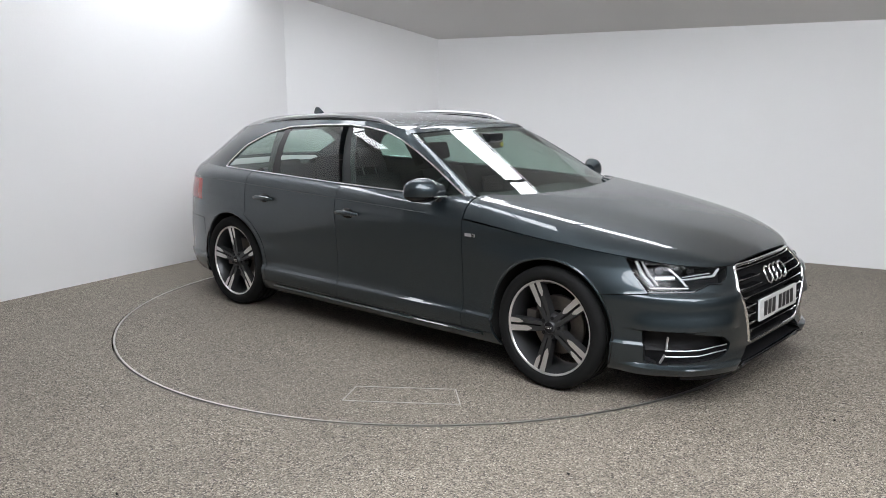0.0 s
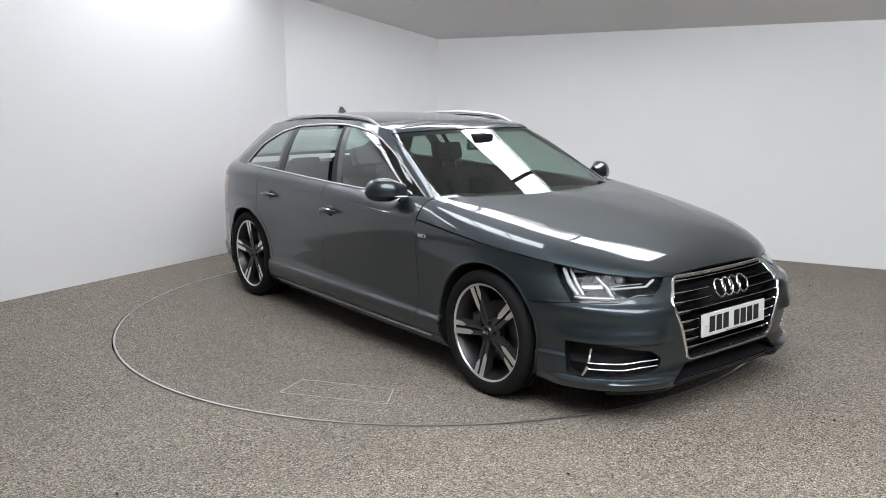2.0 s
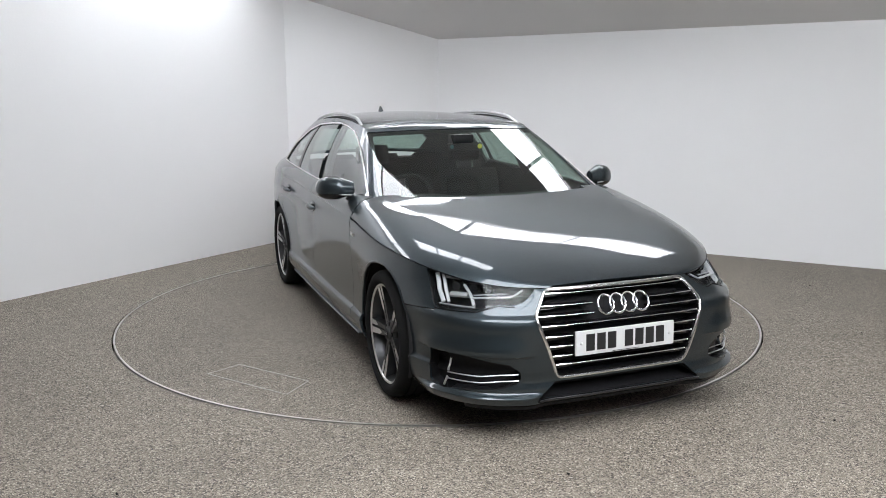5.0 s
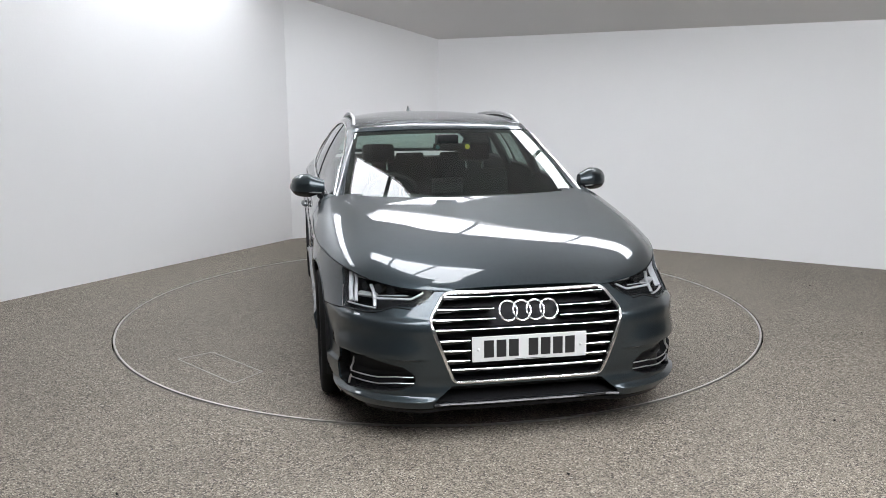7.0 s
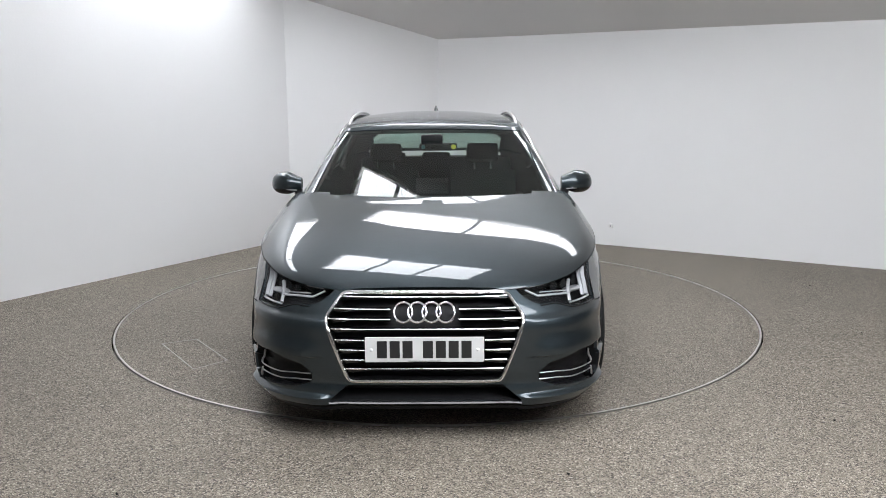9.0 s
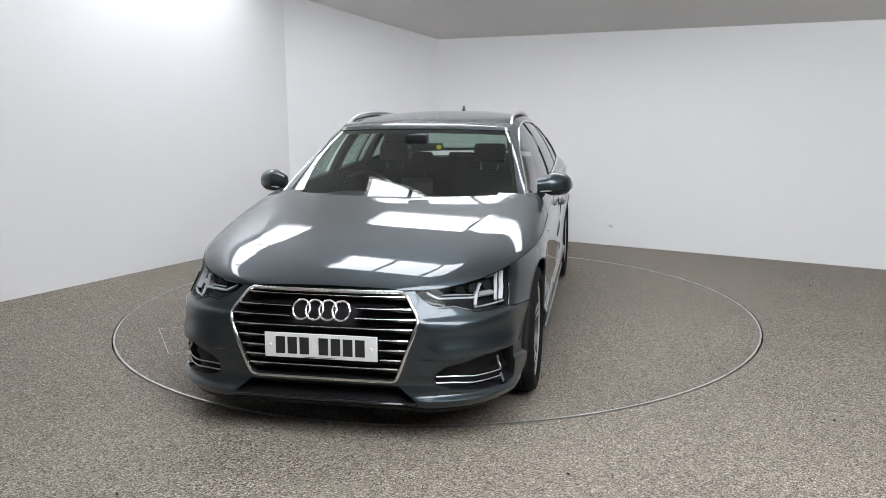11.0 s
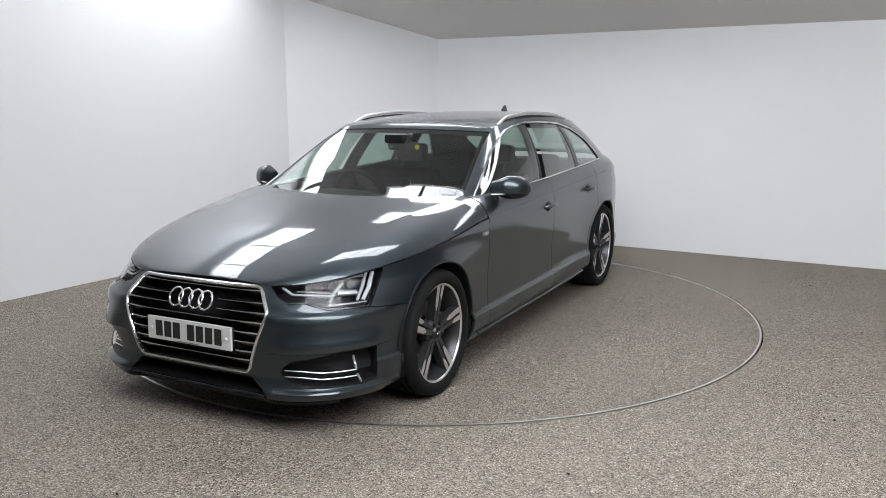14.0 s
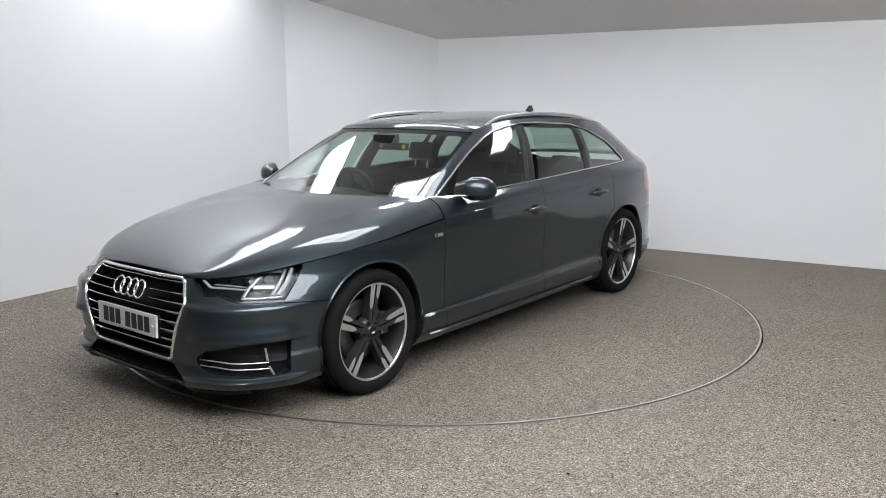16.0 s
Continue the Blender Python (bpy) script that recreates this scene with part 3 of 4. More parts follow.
def side_y(x, z):
    """Half width of the greenhouse at a place of its side."""
    key = (round(float(x), 3), round(float(z), 3))
    if key in _side:
        return _side[key]
    lo, hi = 0.0, 1.0
    for _ in range(13):
        h = (lo + hi) / 2
        if XC_GR <= x <= XC_G:
            p = (x, 1.0, 1)
        else:
            seg, n = (0, N_G) if x > XC_G else (2, 3.6)
            a0, a1 = 0.0, .9999
            for _ in range(13 if seg == 0 else 1):
                a = (a0 + a1) / 2
                if seg == 2:
                    a = min((XC_GR - x) / (XC_GR - float(tail_x(h))), .9999)
                p = (a, (1 - a ** n) ** (1 / n), seg)
                if seg == 0 and green_point(p, h)[0] < x:
                    a0 = a
                else:
                    a1 = a
        px, py, pz = green_point(p, h)
        lo, hi = (h, hi) if pz < z else (lo, h)
    _side[key] = py
    return py


# ---- the car ----
def build_car():
    car = new("estate_car")
    tagged(car, "dark grey metallic estate car with chrome trim parked on the turntable", "car")
    path = tub_path()
    NV = 100
    tub = outward(weld(grid(tub_grid(path, [k / NV for k in range(NV + 1)]))))
    strip_path = [p for p in path if -2.2 < tub_point(p, 1.0)[0] < .845]

    def strip_point(p, w):
        x, y, z = tub_point(p, 1.0)
        xb = min(x, .80)
        by, bz = side_y(xb, float(belt_z(xb)) + .0005), float(belt_z(xb))
        if w < 0:
            return x, y, z
        y0, z0 = y - .007, z + .001
        s = math.sin(math.pi * w) * .012
        yy, zz = y0 + (by - y0) * w ** 1.25 + s * .6, z0 + (bz - z0) * w + s * .5
        k = float(smooth(.40, .78, x))
        return x, yy, zz * (1 - k) + float(hood_z(x, yy)) * k
    strip = outward(weld(grid([[strip_point(p, w) for p in strip_path] for w in (-1, 0, .12, .25, .4, .55, .7, .85, 1)])))

    G = .0022    # half a shut line

    def X(V): return V[:, 0]
    def Z(V): return V[:, 2]
    def rear_edge(V): return np.maximum(-1.225 - X(V), .40 - np.hypot(X(V) + AXLE, Z(V) - .338))
    def bumper_f(V): return np.minimum(np.maximum(Z(V) - (.578 + .10 * (X(V) - 1.9)), 1.40 - X(V)), 1.935 - X(V))
    def bumper_r(V): return np.maximum(X(V) + 1.80, Z(V) - .62)

    skin = cut(tub, arch_g)
    skin = cut(skin, lambda V: -lamp_g(V) - .001)
    bump = cut(skin, lambda V: bumper_f(V) + G)
    for g in (fog_g, grille_g, mouth_g):
        bump = cut(bump, lambda V: -g(V))
    put("front_bumper", rim(weld(bump, flip(bump)), .012), PAINT, car)
    rest = cut(skin, lambda V: -bumper_f(V) + G)
    sill = cut(cut(cut(rest, lambda V: Z(V) - .238 + G), lambda V: X(V) - 1.2), lambda V: -1.3 - X(V))
    upper = cut(rest, lambda V: np.where(np.abs(X(V)) < 1.3, .238 - Z(V) + G, -1.0))
    fender = cut(upper, lambda V: .832 - X(V) + G)
    door_f = weld(cut(cut(upper, lambda V: X(V) - .832 + G), lambda V: -.244 - X(V) + G),
                  cut(cut(strip, lambda V: X(V) - .832 + G), lambda V: -.244 - X(V) + G))
    mid = weld(cut(upper, lambda V: X(V) + .244 + G), cut(strip, lambda V: X(V) + .244 + G))
    door_r = cut(mid, lambda V: rear_edge(V) + G)
    rear = cut(mid, lambda V: -rear_edge(V) + G)
    quarter = cut(rear, lambda V: -bumper_r(V) + G)
    rbump = cut(rear, lambda V: bumper_r(V) + G)
    lampr = cut(quarter, lambda V: np.maximum(np.maximum(X(V) + 1.83, Z(V) - .915), .76 - Z(V)))
    quarter = cut(quarter, lambda V: -np.maximum(np.maximum(X(V) + 1.83, Z(V) - .915), .76 - Z(V)) + G)
    put("rear_bumper", rim(weld(rbump, flip(rbump)), .01), PAINT, car)
    doors = []
    for s in (0, 1):
        f = (lambda m: flip(m)) if s else (lambda m: m)
        put("front_wing", rim(f(fender), .012), PAINT, car)
        doors.append((put("front_door", rim(f(door_f), .012), PAINT, car), put("rear_door", rim(f(door_r), .012), PAINT, car)))
        put("rear_quarter", rim(f(quarter), .012), PAINT, car)
        put("side_skirt", rim(f(sill), .012), PAINT, car)
        put("tail_lamp", rim(f(lampr), .01), RED, car, "red rear lamp lens")

    # dark shell behind the shut lines and openings
    inner = cut(tub, lambda V: arch_g(V, -.004))
    for g in (lamp_g, fog_g, grille_g, mouth_g):
        inner = cut(inner, lambda V: -g(V) - .002)
    inner = shift(inner, -.016)
    istrip = shift(strip, -.016)
    put("inner_shell", weld(inner, flip(inner), istrip, flip(istrip)), SHELL, car)
    floorpan = box_bm((-2.2, -.60, .17), (2.1, .60, .22))
    box_bm((-1.02, -.84, .17), (1.02, .84, .22), 0, floorpan)
    part("floor_pan", floorpan, SHELL, car)

    # bonnet
    rows = []
    for x in np.linspace(.80, 2.2, 120):
        w = float(crease_plan(x))
        yi = float(bonnet_crease(x))
        ys = np.r_[yi * np.sin(np.linspace(0, math.pi / 2, 26)), yi + (w - yi) * (.5 - .5 * np.cos(np.linspace(0, math.pi, 30)[1:]))]
        rows.append(np.c_[np.full(len(ys), x), ys, hood_z(np.full(len(ys), x), ys)])
    hood = outward(weld(grid(rows)), (1.4, 0, 0))
    hood = cut(hood, lambda V: np.abs(V[:, 1]) - crease_plan(V[:, 0]) + .004)
    hood = cut(hood, lambda V: V[:, 0] - (front_x(crease_z(V[:, 0])) - .02) )
    cowl = lambda V: np.maximum(1.012 - .16 * (V[:, 1] / .72) ** 2, .838) - V[:, 0]
    hood = cut(hood, cowl)
    put("bonnet", rim(weld(hood, flip(hood)), .014), PAINT, car)
    rowsw = []
    for x in np.linspace(.60, .99, 24):
        w = float(crease_plan(x))
        rowsw.append([(x, y, float(hood_z(x, y)) - .002) for y in np.linspace(.60, w - .004, 16)])
    wt = outward(weld(grid(rowsw)), (.8, .7, 0))
    wt = cut(wt, lambda V: .834 - V[:, 0])
    wt = cut(wt, lambda V: -cowl(V) + .004)
    for s in (0, 1):
        put("wing_top", rim(flip(wt) if s else wt, .01), PAINT, car)
    cow = box_bm((.86, -.66, .85), (1.04, .66, .905), .02)
    part("scuttle", cow, BLACK, car)

    # greenhouse
    gp = green_path()
    NH = 40
    hs = [-.14, -.07] + [k / NH for k in range(NH + 1)]
    green = outward(weld(grid([[green_point(p, h) for p in gp] for h in hs])), (-.6, 0, 1.1))

    def dlo_g(V): return poly_dist(V[:, [0, 2]], DLO) + np.where(np.abs(V[:, 1]) < .3, 1.0, 0)

    def screen_g(V):
        z = (V[:, 2] - .925) / .415
        return np.where(V[:, 0] > -.1, np.maximum(np.abs(V[:, 1]) - (.721 - .150 * z), np.maximum(V[:, 2] - (1.319 - .014 * (V[:, 1] / .55) ** 2), .5 - V[:, 0] - .55)), 1.0)

    def tail_g(V):
        return np.where(V[:, 0] < -1.9, np.maximum(np.abs(V[:, 1]) - .59, np.abs(V[:, 2] - 1.155) - .125), 1.0)
    frame_ = cut(cut(cut(green, lambda V: -dlo_g(V)), lambda V: -screen_g(V)), lambda V: -tail_g(V))
    put("pillar_frame", rim(weld(frame_, flip(frame_)), .012), PAINT, car)
    scr = cut(green, lambda V: screen_g(V) + .003)
    scr = shift(weld(scr, flip(scr)), -.003)
    put("windscreen", scr, SCREEN, car, "green-tinted curved windscreen")
    # black band round the windscreen
    band = shift(cut(weld(cut(green, screen_g), flip(cut(green, screen_g))), lambda V: -screen_g(V) - .022), -.006)
    put("screen_seal", band, GLOSS_BLACK, car)
    tg = shift(cut(green, tail_g), -.004)
    put("rear_screen", weld(tg, flip(tg)), GLASS, car, "green-tinted rear screen")
    side = cut(green, dlo_g)

    def between(x0, x1, lean0=0.0, lean1=0.0):
        return lambda V: np.maximum(x0 + lean0 * (V[:, 2] - 1.0) - V[:, 0], V[:, 0] - x1 - lean1 * (V[:, 2] - 1.0))
    panes = (("front_side_window", between(-.165, 2, -.52, 0)), ("rear_side_window", between(-.915, -.275, -.2, -.5)), ("quarter_window", between(-3, -.99, 0, -.16)))
    covers = (("pillar_cover", between(-.275, -.165, -.5, -.52)), ("pillar_cover", between(-.99, -.915, -.16, -.2)))
    for s in (0, 1):
        f = flip if s else (lambda m: m)
        for nm, g in panes:
            put(nm, f(shift(cut(side, g), -.006)), GLASS, car, "green-tinted side glass")
        for nm, g in covers:
            put(nm, f(shift(cut(side, g), -.003)), GLOSS_BLACK, car, "gloss black pillar cover")
        # chrome surround
        ring = [(x, (side_y(x, z) + .002) * (-1 if s else 1), z) for x, z in resample(DLO, .02, True)]
        put("window_trim", tube(ring, .0062, 6, True), CHROME, car, "bright chrome window surround")

    # roof
    rs = [1 - (k / 22) for k in range(23)]
    roof = outward(weld(grid([[roof_point(p, r) for p in gp] for r in rs])), (-.8, 0, 1.0))
    put("roof", weld(roof, flip(roof)), PAINT, car)
    for s in (1, -1):
        xs = np.linspace(.03, -1.45, 40)
        lift = knots([.03, -.06, -.17, -.6, -1.05, -1.35, -1.45], [1.322, 1.358, 1.386, 1.405, 1.386, 1.350, 1.322])
        lane = knots([.03, -.2, -.9, -1.45], [.575, .562, .552, .545])
        put("roof_rail", tube([(x, s * float(lane(x)), float(lift(x))) for x in xs], .0105, 8, flat=1.0), SILVER, car, "satin aluminium roof rail")
        put("rail_foot", tube([(x, s * (float(lane(x))), float(lift(x)) - .022) for x in np.linspace(-.03, -1.40, 30)], .008, 6), BLACK, car)
    # antenna fin
    V, F = [], []
    for k in range(9):
        t = k / 8
        xf, xb = -1.345 - .075 * t ** 1.3, -1.478 + .020 * t
        w = .024 * (1 - t) + .004
        V += [(xf, 0, 1.385 + .06 * t), ((xf + xb) / 2, w, 1.385 + .06 * t), (xb, w * .5, 1.385 + .06 * t), (xb, -w * .5, 1.385 + .06 * t), ((xf + xb) / 2, -w, 1.385 + .06 * t)]
        if k:
            F += [(5 * k - 5 + j, 5 * k - 5 + (j + 1) % 5, 5 * k + (j + 1) % 5, 5 * k + j) for j in range(5)]
    F.append(tuple(range(40, 45)))
    put("antenna_fin", (np.array(V), F), PAINT, car)

    build_nose(car, tub)
    build_sides(car, doors)
    build_wheels(car)
    build_cabin(car)
    return car


def build_nose(car, tub):
    # grille
    gr = cut(tub, grille_g)
    gr = weld(gr, flip(gr))
    grille = put("grille", bucket(gr, .07), BLACK, car, "black radiator grille with bright slats")
    def edge(z): return float(np.interp(z, [.297, .575, .683], [.338, .440, .362]))
    def nx(y, z):
        w = float(side_w(z))
        return XC_F + (float(front_x(z)) - XC_F) * (1 - min(1, abs(y) / w) ** float(nose_n(z))) ** (1 / float(nose_n(z)))
    ring = [(nx(y, z) + .002, y, z) for y, z in resample(GRILLE_R, .015, True)]
    put("grille_surround", tube(ring, .0085, 8, True), CHROME, grille, "bright chrome grille frame")
    for z in (.660, .612, .571, .529, .481, .436, .391, .350):
        w = edge(z) - .012
        for y0, y1 in (((-w, w),) if z < .39 or z > .655 or .515 < z < .54 else ((-w, -.15 if z > .55 else -.265), (.15 if z > .55 else .265, w))):
            V, F = [], []
            n = 24
            for i in range(n + 1):
                y = y0 + (y1 - y0) * i / n
                fat = .0050 + .008 * smooth(w - .11, w - .03, abs(y))
                x = nx(y, z) - .010
                V += [(x, y, z + fat * .35), (x - .004, y, z - fat), (x - .05, y, z - fat * .6), (x - .05, y, z + fat * .35)]
                if i:
                    F += [(4 * i - 4 + j, 4 * i - 4 + (j + 1) % 4, 4 * i + (j + 1) % 4, 4 * i + j) for j in range(4)]
            F += [(0, 1, 2, 3), (4 * n + 3, 4 * n + 2, 4 * n + 1, 4 * n)]
            slat = put("slat", (np.array(V), F), GLOSS_BLACK, grille)
            line = [(nx(y, z) - .008, y, z + .004) for y in np.linspace(y0, y1, 25)]
            fat = [.0020 + .0026 * float(smooth(w - .11, w - .04, abs(p[1]))) for p in line]
            put("slat_edge", tube(line, fat, 6), CHROME, slat, "bright chrome slat edge")
    # badge: four linked rings as plain shapes
    for k in range(4):
        yc = (k - 1.5) * .0615
        zc = .607
        V = []
        ringp = []
        for j in range(40):
            t = 2 * math.pi * j / 40
            y, z = yc + .040 * math.cos(t), zc + .040 * math.sin(t)
            ringp.append((nx(0, z) + .012 + .002 * (k % 2), y, z))
        put("badge_ring", tube(ringp, .0052, 8, True), CHROME, car, "bright chrome ring")
    # number plate
    m = Matrix.Translation((2.281, 0, .4475)) @ pose(0, 0, 0, 0, -2.0, 0)
    plate = part("number_plate", box_bm((-.008, -.26, -.0555), (.004, .26, .0555), .003, m=m), PLATE_WHITE, car, "white number plate with dark bars")
    part("plate_holder", box_bm((-.03, -.252, -.05), (-.009, .252, .05), .004, m=m), BLACK, car)
    y = .205
    for k in range(7):
        if k == 4:
            y -= .033
        part("plate_bar", box_bm((.003, y - .044, -.0375), (.0052, y, .0395), m=m), PLATE_BLACK, plate)
        y -= .056
    part("plate_bar", box_bm((.003, -.07, -.0520), (.005, .07, -.0495), m=m), PLATE_BLACK, plate)
    for s in (1, -1):
        bm = bmesh.new()
        bmesh.ops.create_uvsphere(bm, u_segments=10, v_segments=6, radius=.0075, matrix=m @ Matrix.Translation((.004, s * .233, 0)))
        part("plate_screw", bm, PLATE_WHITE, plate, smooth=True)
    # lower mouth, blade and splitter
    mo = cut(tub, mouth_g)
    put("lower_intake", bucket(weld(mo, flip(mo)), .09), BLACK, car)
    sp = [nose(q, .196, -.004) for q in np.linspace(0, .44, 24)]
    spl = [(p[0], -p[1], p[2]) for p in sp[::-1]] + [tuple(p) for p in sp[1:]]
    put("splitter", tube(spl, .013, 8, flat=.5), GLOSS_BLACK, car)
    put("splitter_line", tube([(p[0] + .008, p[1], p[2] + .006) for p in spl], .0015, 6), RIM_DARK, car)
    under = [nose(q, .172, .03) for q in np.linspace(0, .9, 30)]
    put("under_lip", tube([(p[0], -p[1], p[2]) for p in under[::-1]] + [tuple(p) for p in under[1:]], .022, 8), BLACK, car)
    for s in (1, -1):
        f = (lambda m: m) if s == 1 else flip
        fo = cut(tub, fog_g)
        intake = put("side_intake", bucket(f(fo), .055), BLACK, car, "black side air intake")
        # blades
        for dz in (0.0, -.030):
            line = [nose(q, z, .012, s) for q, z in resample([(1.02, .306 + dz), (.78, .308 + dz), (.66, .318 + dz), (.55, .320 + dz)], .03)]
            put("intake_blade", tube(line, .0036, 6, flat=.8), SILVER, intake, "silver intake blade")
        for z0, z1, q0, q1 in ((.315, .372, 1.012, .998), (.242, .285, 1.05, 1.02)):
            line = [nose(q0 + (q1 - q0) * k / 8, z0 + (z1 - z0) * k / 8, .010, s) for k in range(9)]
            put("intake_blade", tube(line, .0062, 6, flat=.8, up=[(0, s, 0)] * 9), SILVER, intake, "silver intake blade")
        # headlamp
        lp = cut(tub, lambda V: lamp_g(V))
        lamp = put("headlamp", bucket(f(lp), .07), LAMP_DARK, car, "clear headlamp with bright inner strips")
        put("lens", f(shift(cut(tub, lambda V: lamp_g(V) + .001), -.001)), LENS, lamp, "clear curved lens")
        def strip(name, pts, r, inset, material, flat=.6):
            line = [nose(q, z, inset, s) for q, z in resample(pts, .012)]
            return put(name, tube(line, r, 8, flat=flat), material, lamp)
        strip("light_guide", [(1.185, .725), (1.150, .66), (1.095, .612)], .011, .022, LAMP_WHITE)
        strip("light_guide", [(1.145, .722), (1.105, .66), (1.06, .612)], .008, .030, LAMP_WHITE)
        strip("light_guide", [(.90, .640), (.74, .648), (.63, .650), (.575, .676)], .008, .022, LAMP_WHITE)
        strip("light_guide", [(.88, .652), (.76, .660), (.66, .663)], .004, .020, LAMP_WHITE)
        strip("light_guide", [(.965, .690), (.90, .650), (.86, .612)], .008, .022, LAMP_CHROME)
        strip("light_guide", [(.72, .688), (.60, .683)], .013, .030, LAMP_CHROME)
        strip("lamp_bar", [(1.12, .712), (.94, .712)], .014, .040, LAMP_CHROME)
        strip("lamp_bar", [(1.07, .640), (.93, .644)], .022, .050, LAMP_CHROME)
        strip("lamp_bar", [(1.12, .604), (.85, .606)], .006, .020, LAMP_CHROME)
        for q, z in ((1.03, .678), (.90, .676), (.80, .676)):
            V, F = [], []
            c, d = Vector(nose(q, z, .045, s)), Vector(nose(q, z, .02, s)) - Vector(nose(q, z, .045, s))
            bm = bmesh.new()
            bmesh.ops.create_cone(bm, cap_ends=True, segments=20, radius1=.026, radius2=.021, depth=.03,
                                  matrix=Matrix.Translation(c) @ d.to_track_quat("Z", "Y").to_matrix().to_4x4())
            part("projector", bm, LAMP_DARK, lamp, smooth=True)
        # bright lower rim of the lamp
        put("lamp_rim", tube([nose(q, z, -.001, s) for q, z in resample([(1.20, .67), (1.125, .586), (.83, .594), (.70, .622), (.60, .618)], .015)], .0035, 6), GLOSS_BLACK, lamp)


def build_sides(car, doors):
    for i, s in enumerate((1, -1)):
        def at(x, z, out=0.0):
            _, y = plan(x, 1.0, 1, np.array(z))
            return (x, s * (float(y) + out), z)
        # arch lips
        for ax, az, r in ARCHES:
            pts = []
            for k in range(41):
                t = radians(-8 + 196 * k / 40)
                x, z = ax + (r + .002) * math.cos(t), az + (r + .002) * math.sin(t)
                if z < .20:
                    continue
                if x > XC_F:
                    rel = min(1, (x - XC_F) / (float(front_x(z)) - XC_F))
                    n = float(nose_n(z))
                    y = float(plan(x, 1.0, 1, np.array(z))[1]) * (1 - rel ** n) ** (1 / n)
                elif x < XC_R:
                    rel = min(1, (XC_R - x) / (XC_R - float(rear_x(z))))
                    y = float(plan(x, 1.0, 1, np.array(z))[1]) * (1 - rel ** N_R) ** (1 / N_R)
                else:
                    y = float(plan(x, 1.0, 1, np.array(z))[1])
                pts.append((x, s * (y - .006), z))
            put("arch_lip", tube(pts, .009, 6), PAINT, car)
            # liner
            V, F = [], []
            for k in range(33):
                t = radians(-20 + 220 * k / 32)
                for y in (.55, .872):
                    V.append((ax + (r + .012) * math.cos(t), s * y, az + (r + .012) * math.sin(t)))
                if k:
                    F.append((2 * k - 2, 2 * k - 1, 2 * k + 1, 2 * k))
            o = len(V)
            V.append((ax, s * .55, az - .1))
            F += [(2 * k, 2 * k + 2, o) for k in range(32)]
            put("arch_liner", (np.array(V), F), SHELL, car)
        # handles
        for door, x0, x1, z in ((doors[i][0], -.222, -.008, .806), (doors[i][1], -1.103, -.888, .832)):
            xm = (x0 + x1) / 2
            cup = bmesh.new()
            bmesh.ops.create_uvsphere(cup, u_segments=20, v_segments=10, radius=1, matrix=Matrix.Translation(at(xm - .005, z - .002, -.002)) @ Matrix.Diagonal((.062, .008, .034, 1)))
            part("handle_cup", cup, GLOSS_BLACK, door, smooth=True)
            line = [at(x0 + (x1 - x0) * k / 12, z + .004 - .004 * abs(k / 6 - 1), .012 + .022 * math.sin(math.pi * k / 12) ** .6) for k in range(13)]
            put("door_handle", tube(line, [.008 + .009 * math.sin(math.pi * k / 12) ** .5 for k in range(13)], 8, flat=1.0), PAINT, door)
        # skirt line and lower door crease
        put("skirt_blade", tube([at(x, .215 + .004 * x, .004) for x in np.linspace(-.93, .98, 40)], .012, 6, flat=.5), PAINT, car)
        # wing badge
        bm = box_bm((-.036, -.002, -.009), (.036, .002, .009), .003, m=Matrix.Translation(at(.895, .773, .002)))
        part("wing_badge", bm, SILVER, car, "small silver badge plate")
        bm = box_bm((.014, -.003, -.006), (.030, .003, .006), m=Matrix.Translation(at(.895, .773, .002)))
        part("badge_mark", bm, BLACK, car)
        # mirror
        V, F = [], []
        nr, ns = 14, 20
        for k in range(nr + 1):
            t = k / nr
            y = .808 + .205 * t
            xc, zc = .592 - .085 * t, .992 - .004 * t
            e = max(.02, (1 - (2 * abs(t - .42) / 1.16) ** 3.2)) ** .5 if t > .42 else max(.35, 1 - (.42 - t) * 1.1)
            ax_, az_ = .090 * e, .080 * e
            for j in range(ns):
                a = 2 * math.pi * j / ns
                ca, sa = math.cos(a), math.sin(a)
                xx = ax_ * (abs(ca) ** .8) * (1 if ca > 0 else -.62)
                V.append((xc + xx, s * y, zc + az_ * math.copysign(abs(sa) ** .9, sa) * (1.0 if sa > 0 else .78)))
            if k:
                F += [(ns * (k - 1) + j, ns * (k - 1) + (j + 1) % ns, ns * k + (j + 1) % ns, ns * k + j) for j in range(ns)]
        F += [tuple(range(ns))[::-1], tuple(range(ns * nr, ns * nr + ns))]
        house = (np.array(V), F)
        house = outward(house, (.55, s * .9, .99))
        mirror = put("door_mirror", cut(house, lambda V: .968 - V[:, 2]), PAINT, car, "grey door mirror cap")
        put("mirror_base", shift(cut(house, lambda V: V[:, 2] - .963), -.002), GLOSS_BLACK, mirror, "gloss black lower housing")
        put("mirror_core", shift(house, -.005), BLACK, mirror)
        put("indicator", tube([(.60 - .085 * t + .070 * max(.25, 1 - t ** 3) ** .5, s * (.83 + .155 * t), .966) for t in np.linspace(0, 1, 12)], .004, 6), LAMP_CHROME, mirror, "clear indicator strip")
        put("mirror_foot", tube([(.60, s * .83, .950), (.615, s * .815, .925), (.635, s * .80, .895)], [.030, .026, .036], 8, flat=.9), BLACK, mirror)
        # wiper at the screen's foot
        put("wiper", tube([(.99 - .02 * k / 8, s * .1 + (.45 - s * .0) * (k / 8) * (1 if s == 1 else -1), .925 + .012 * (k / 8)) for k in range(9)], .008, 6), BLACK, car)


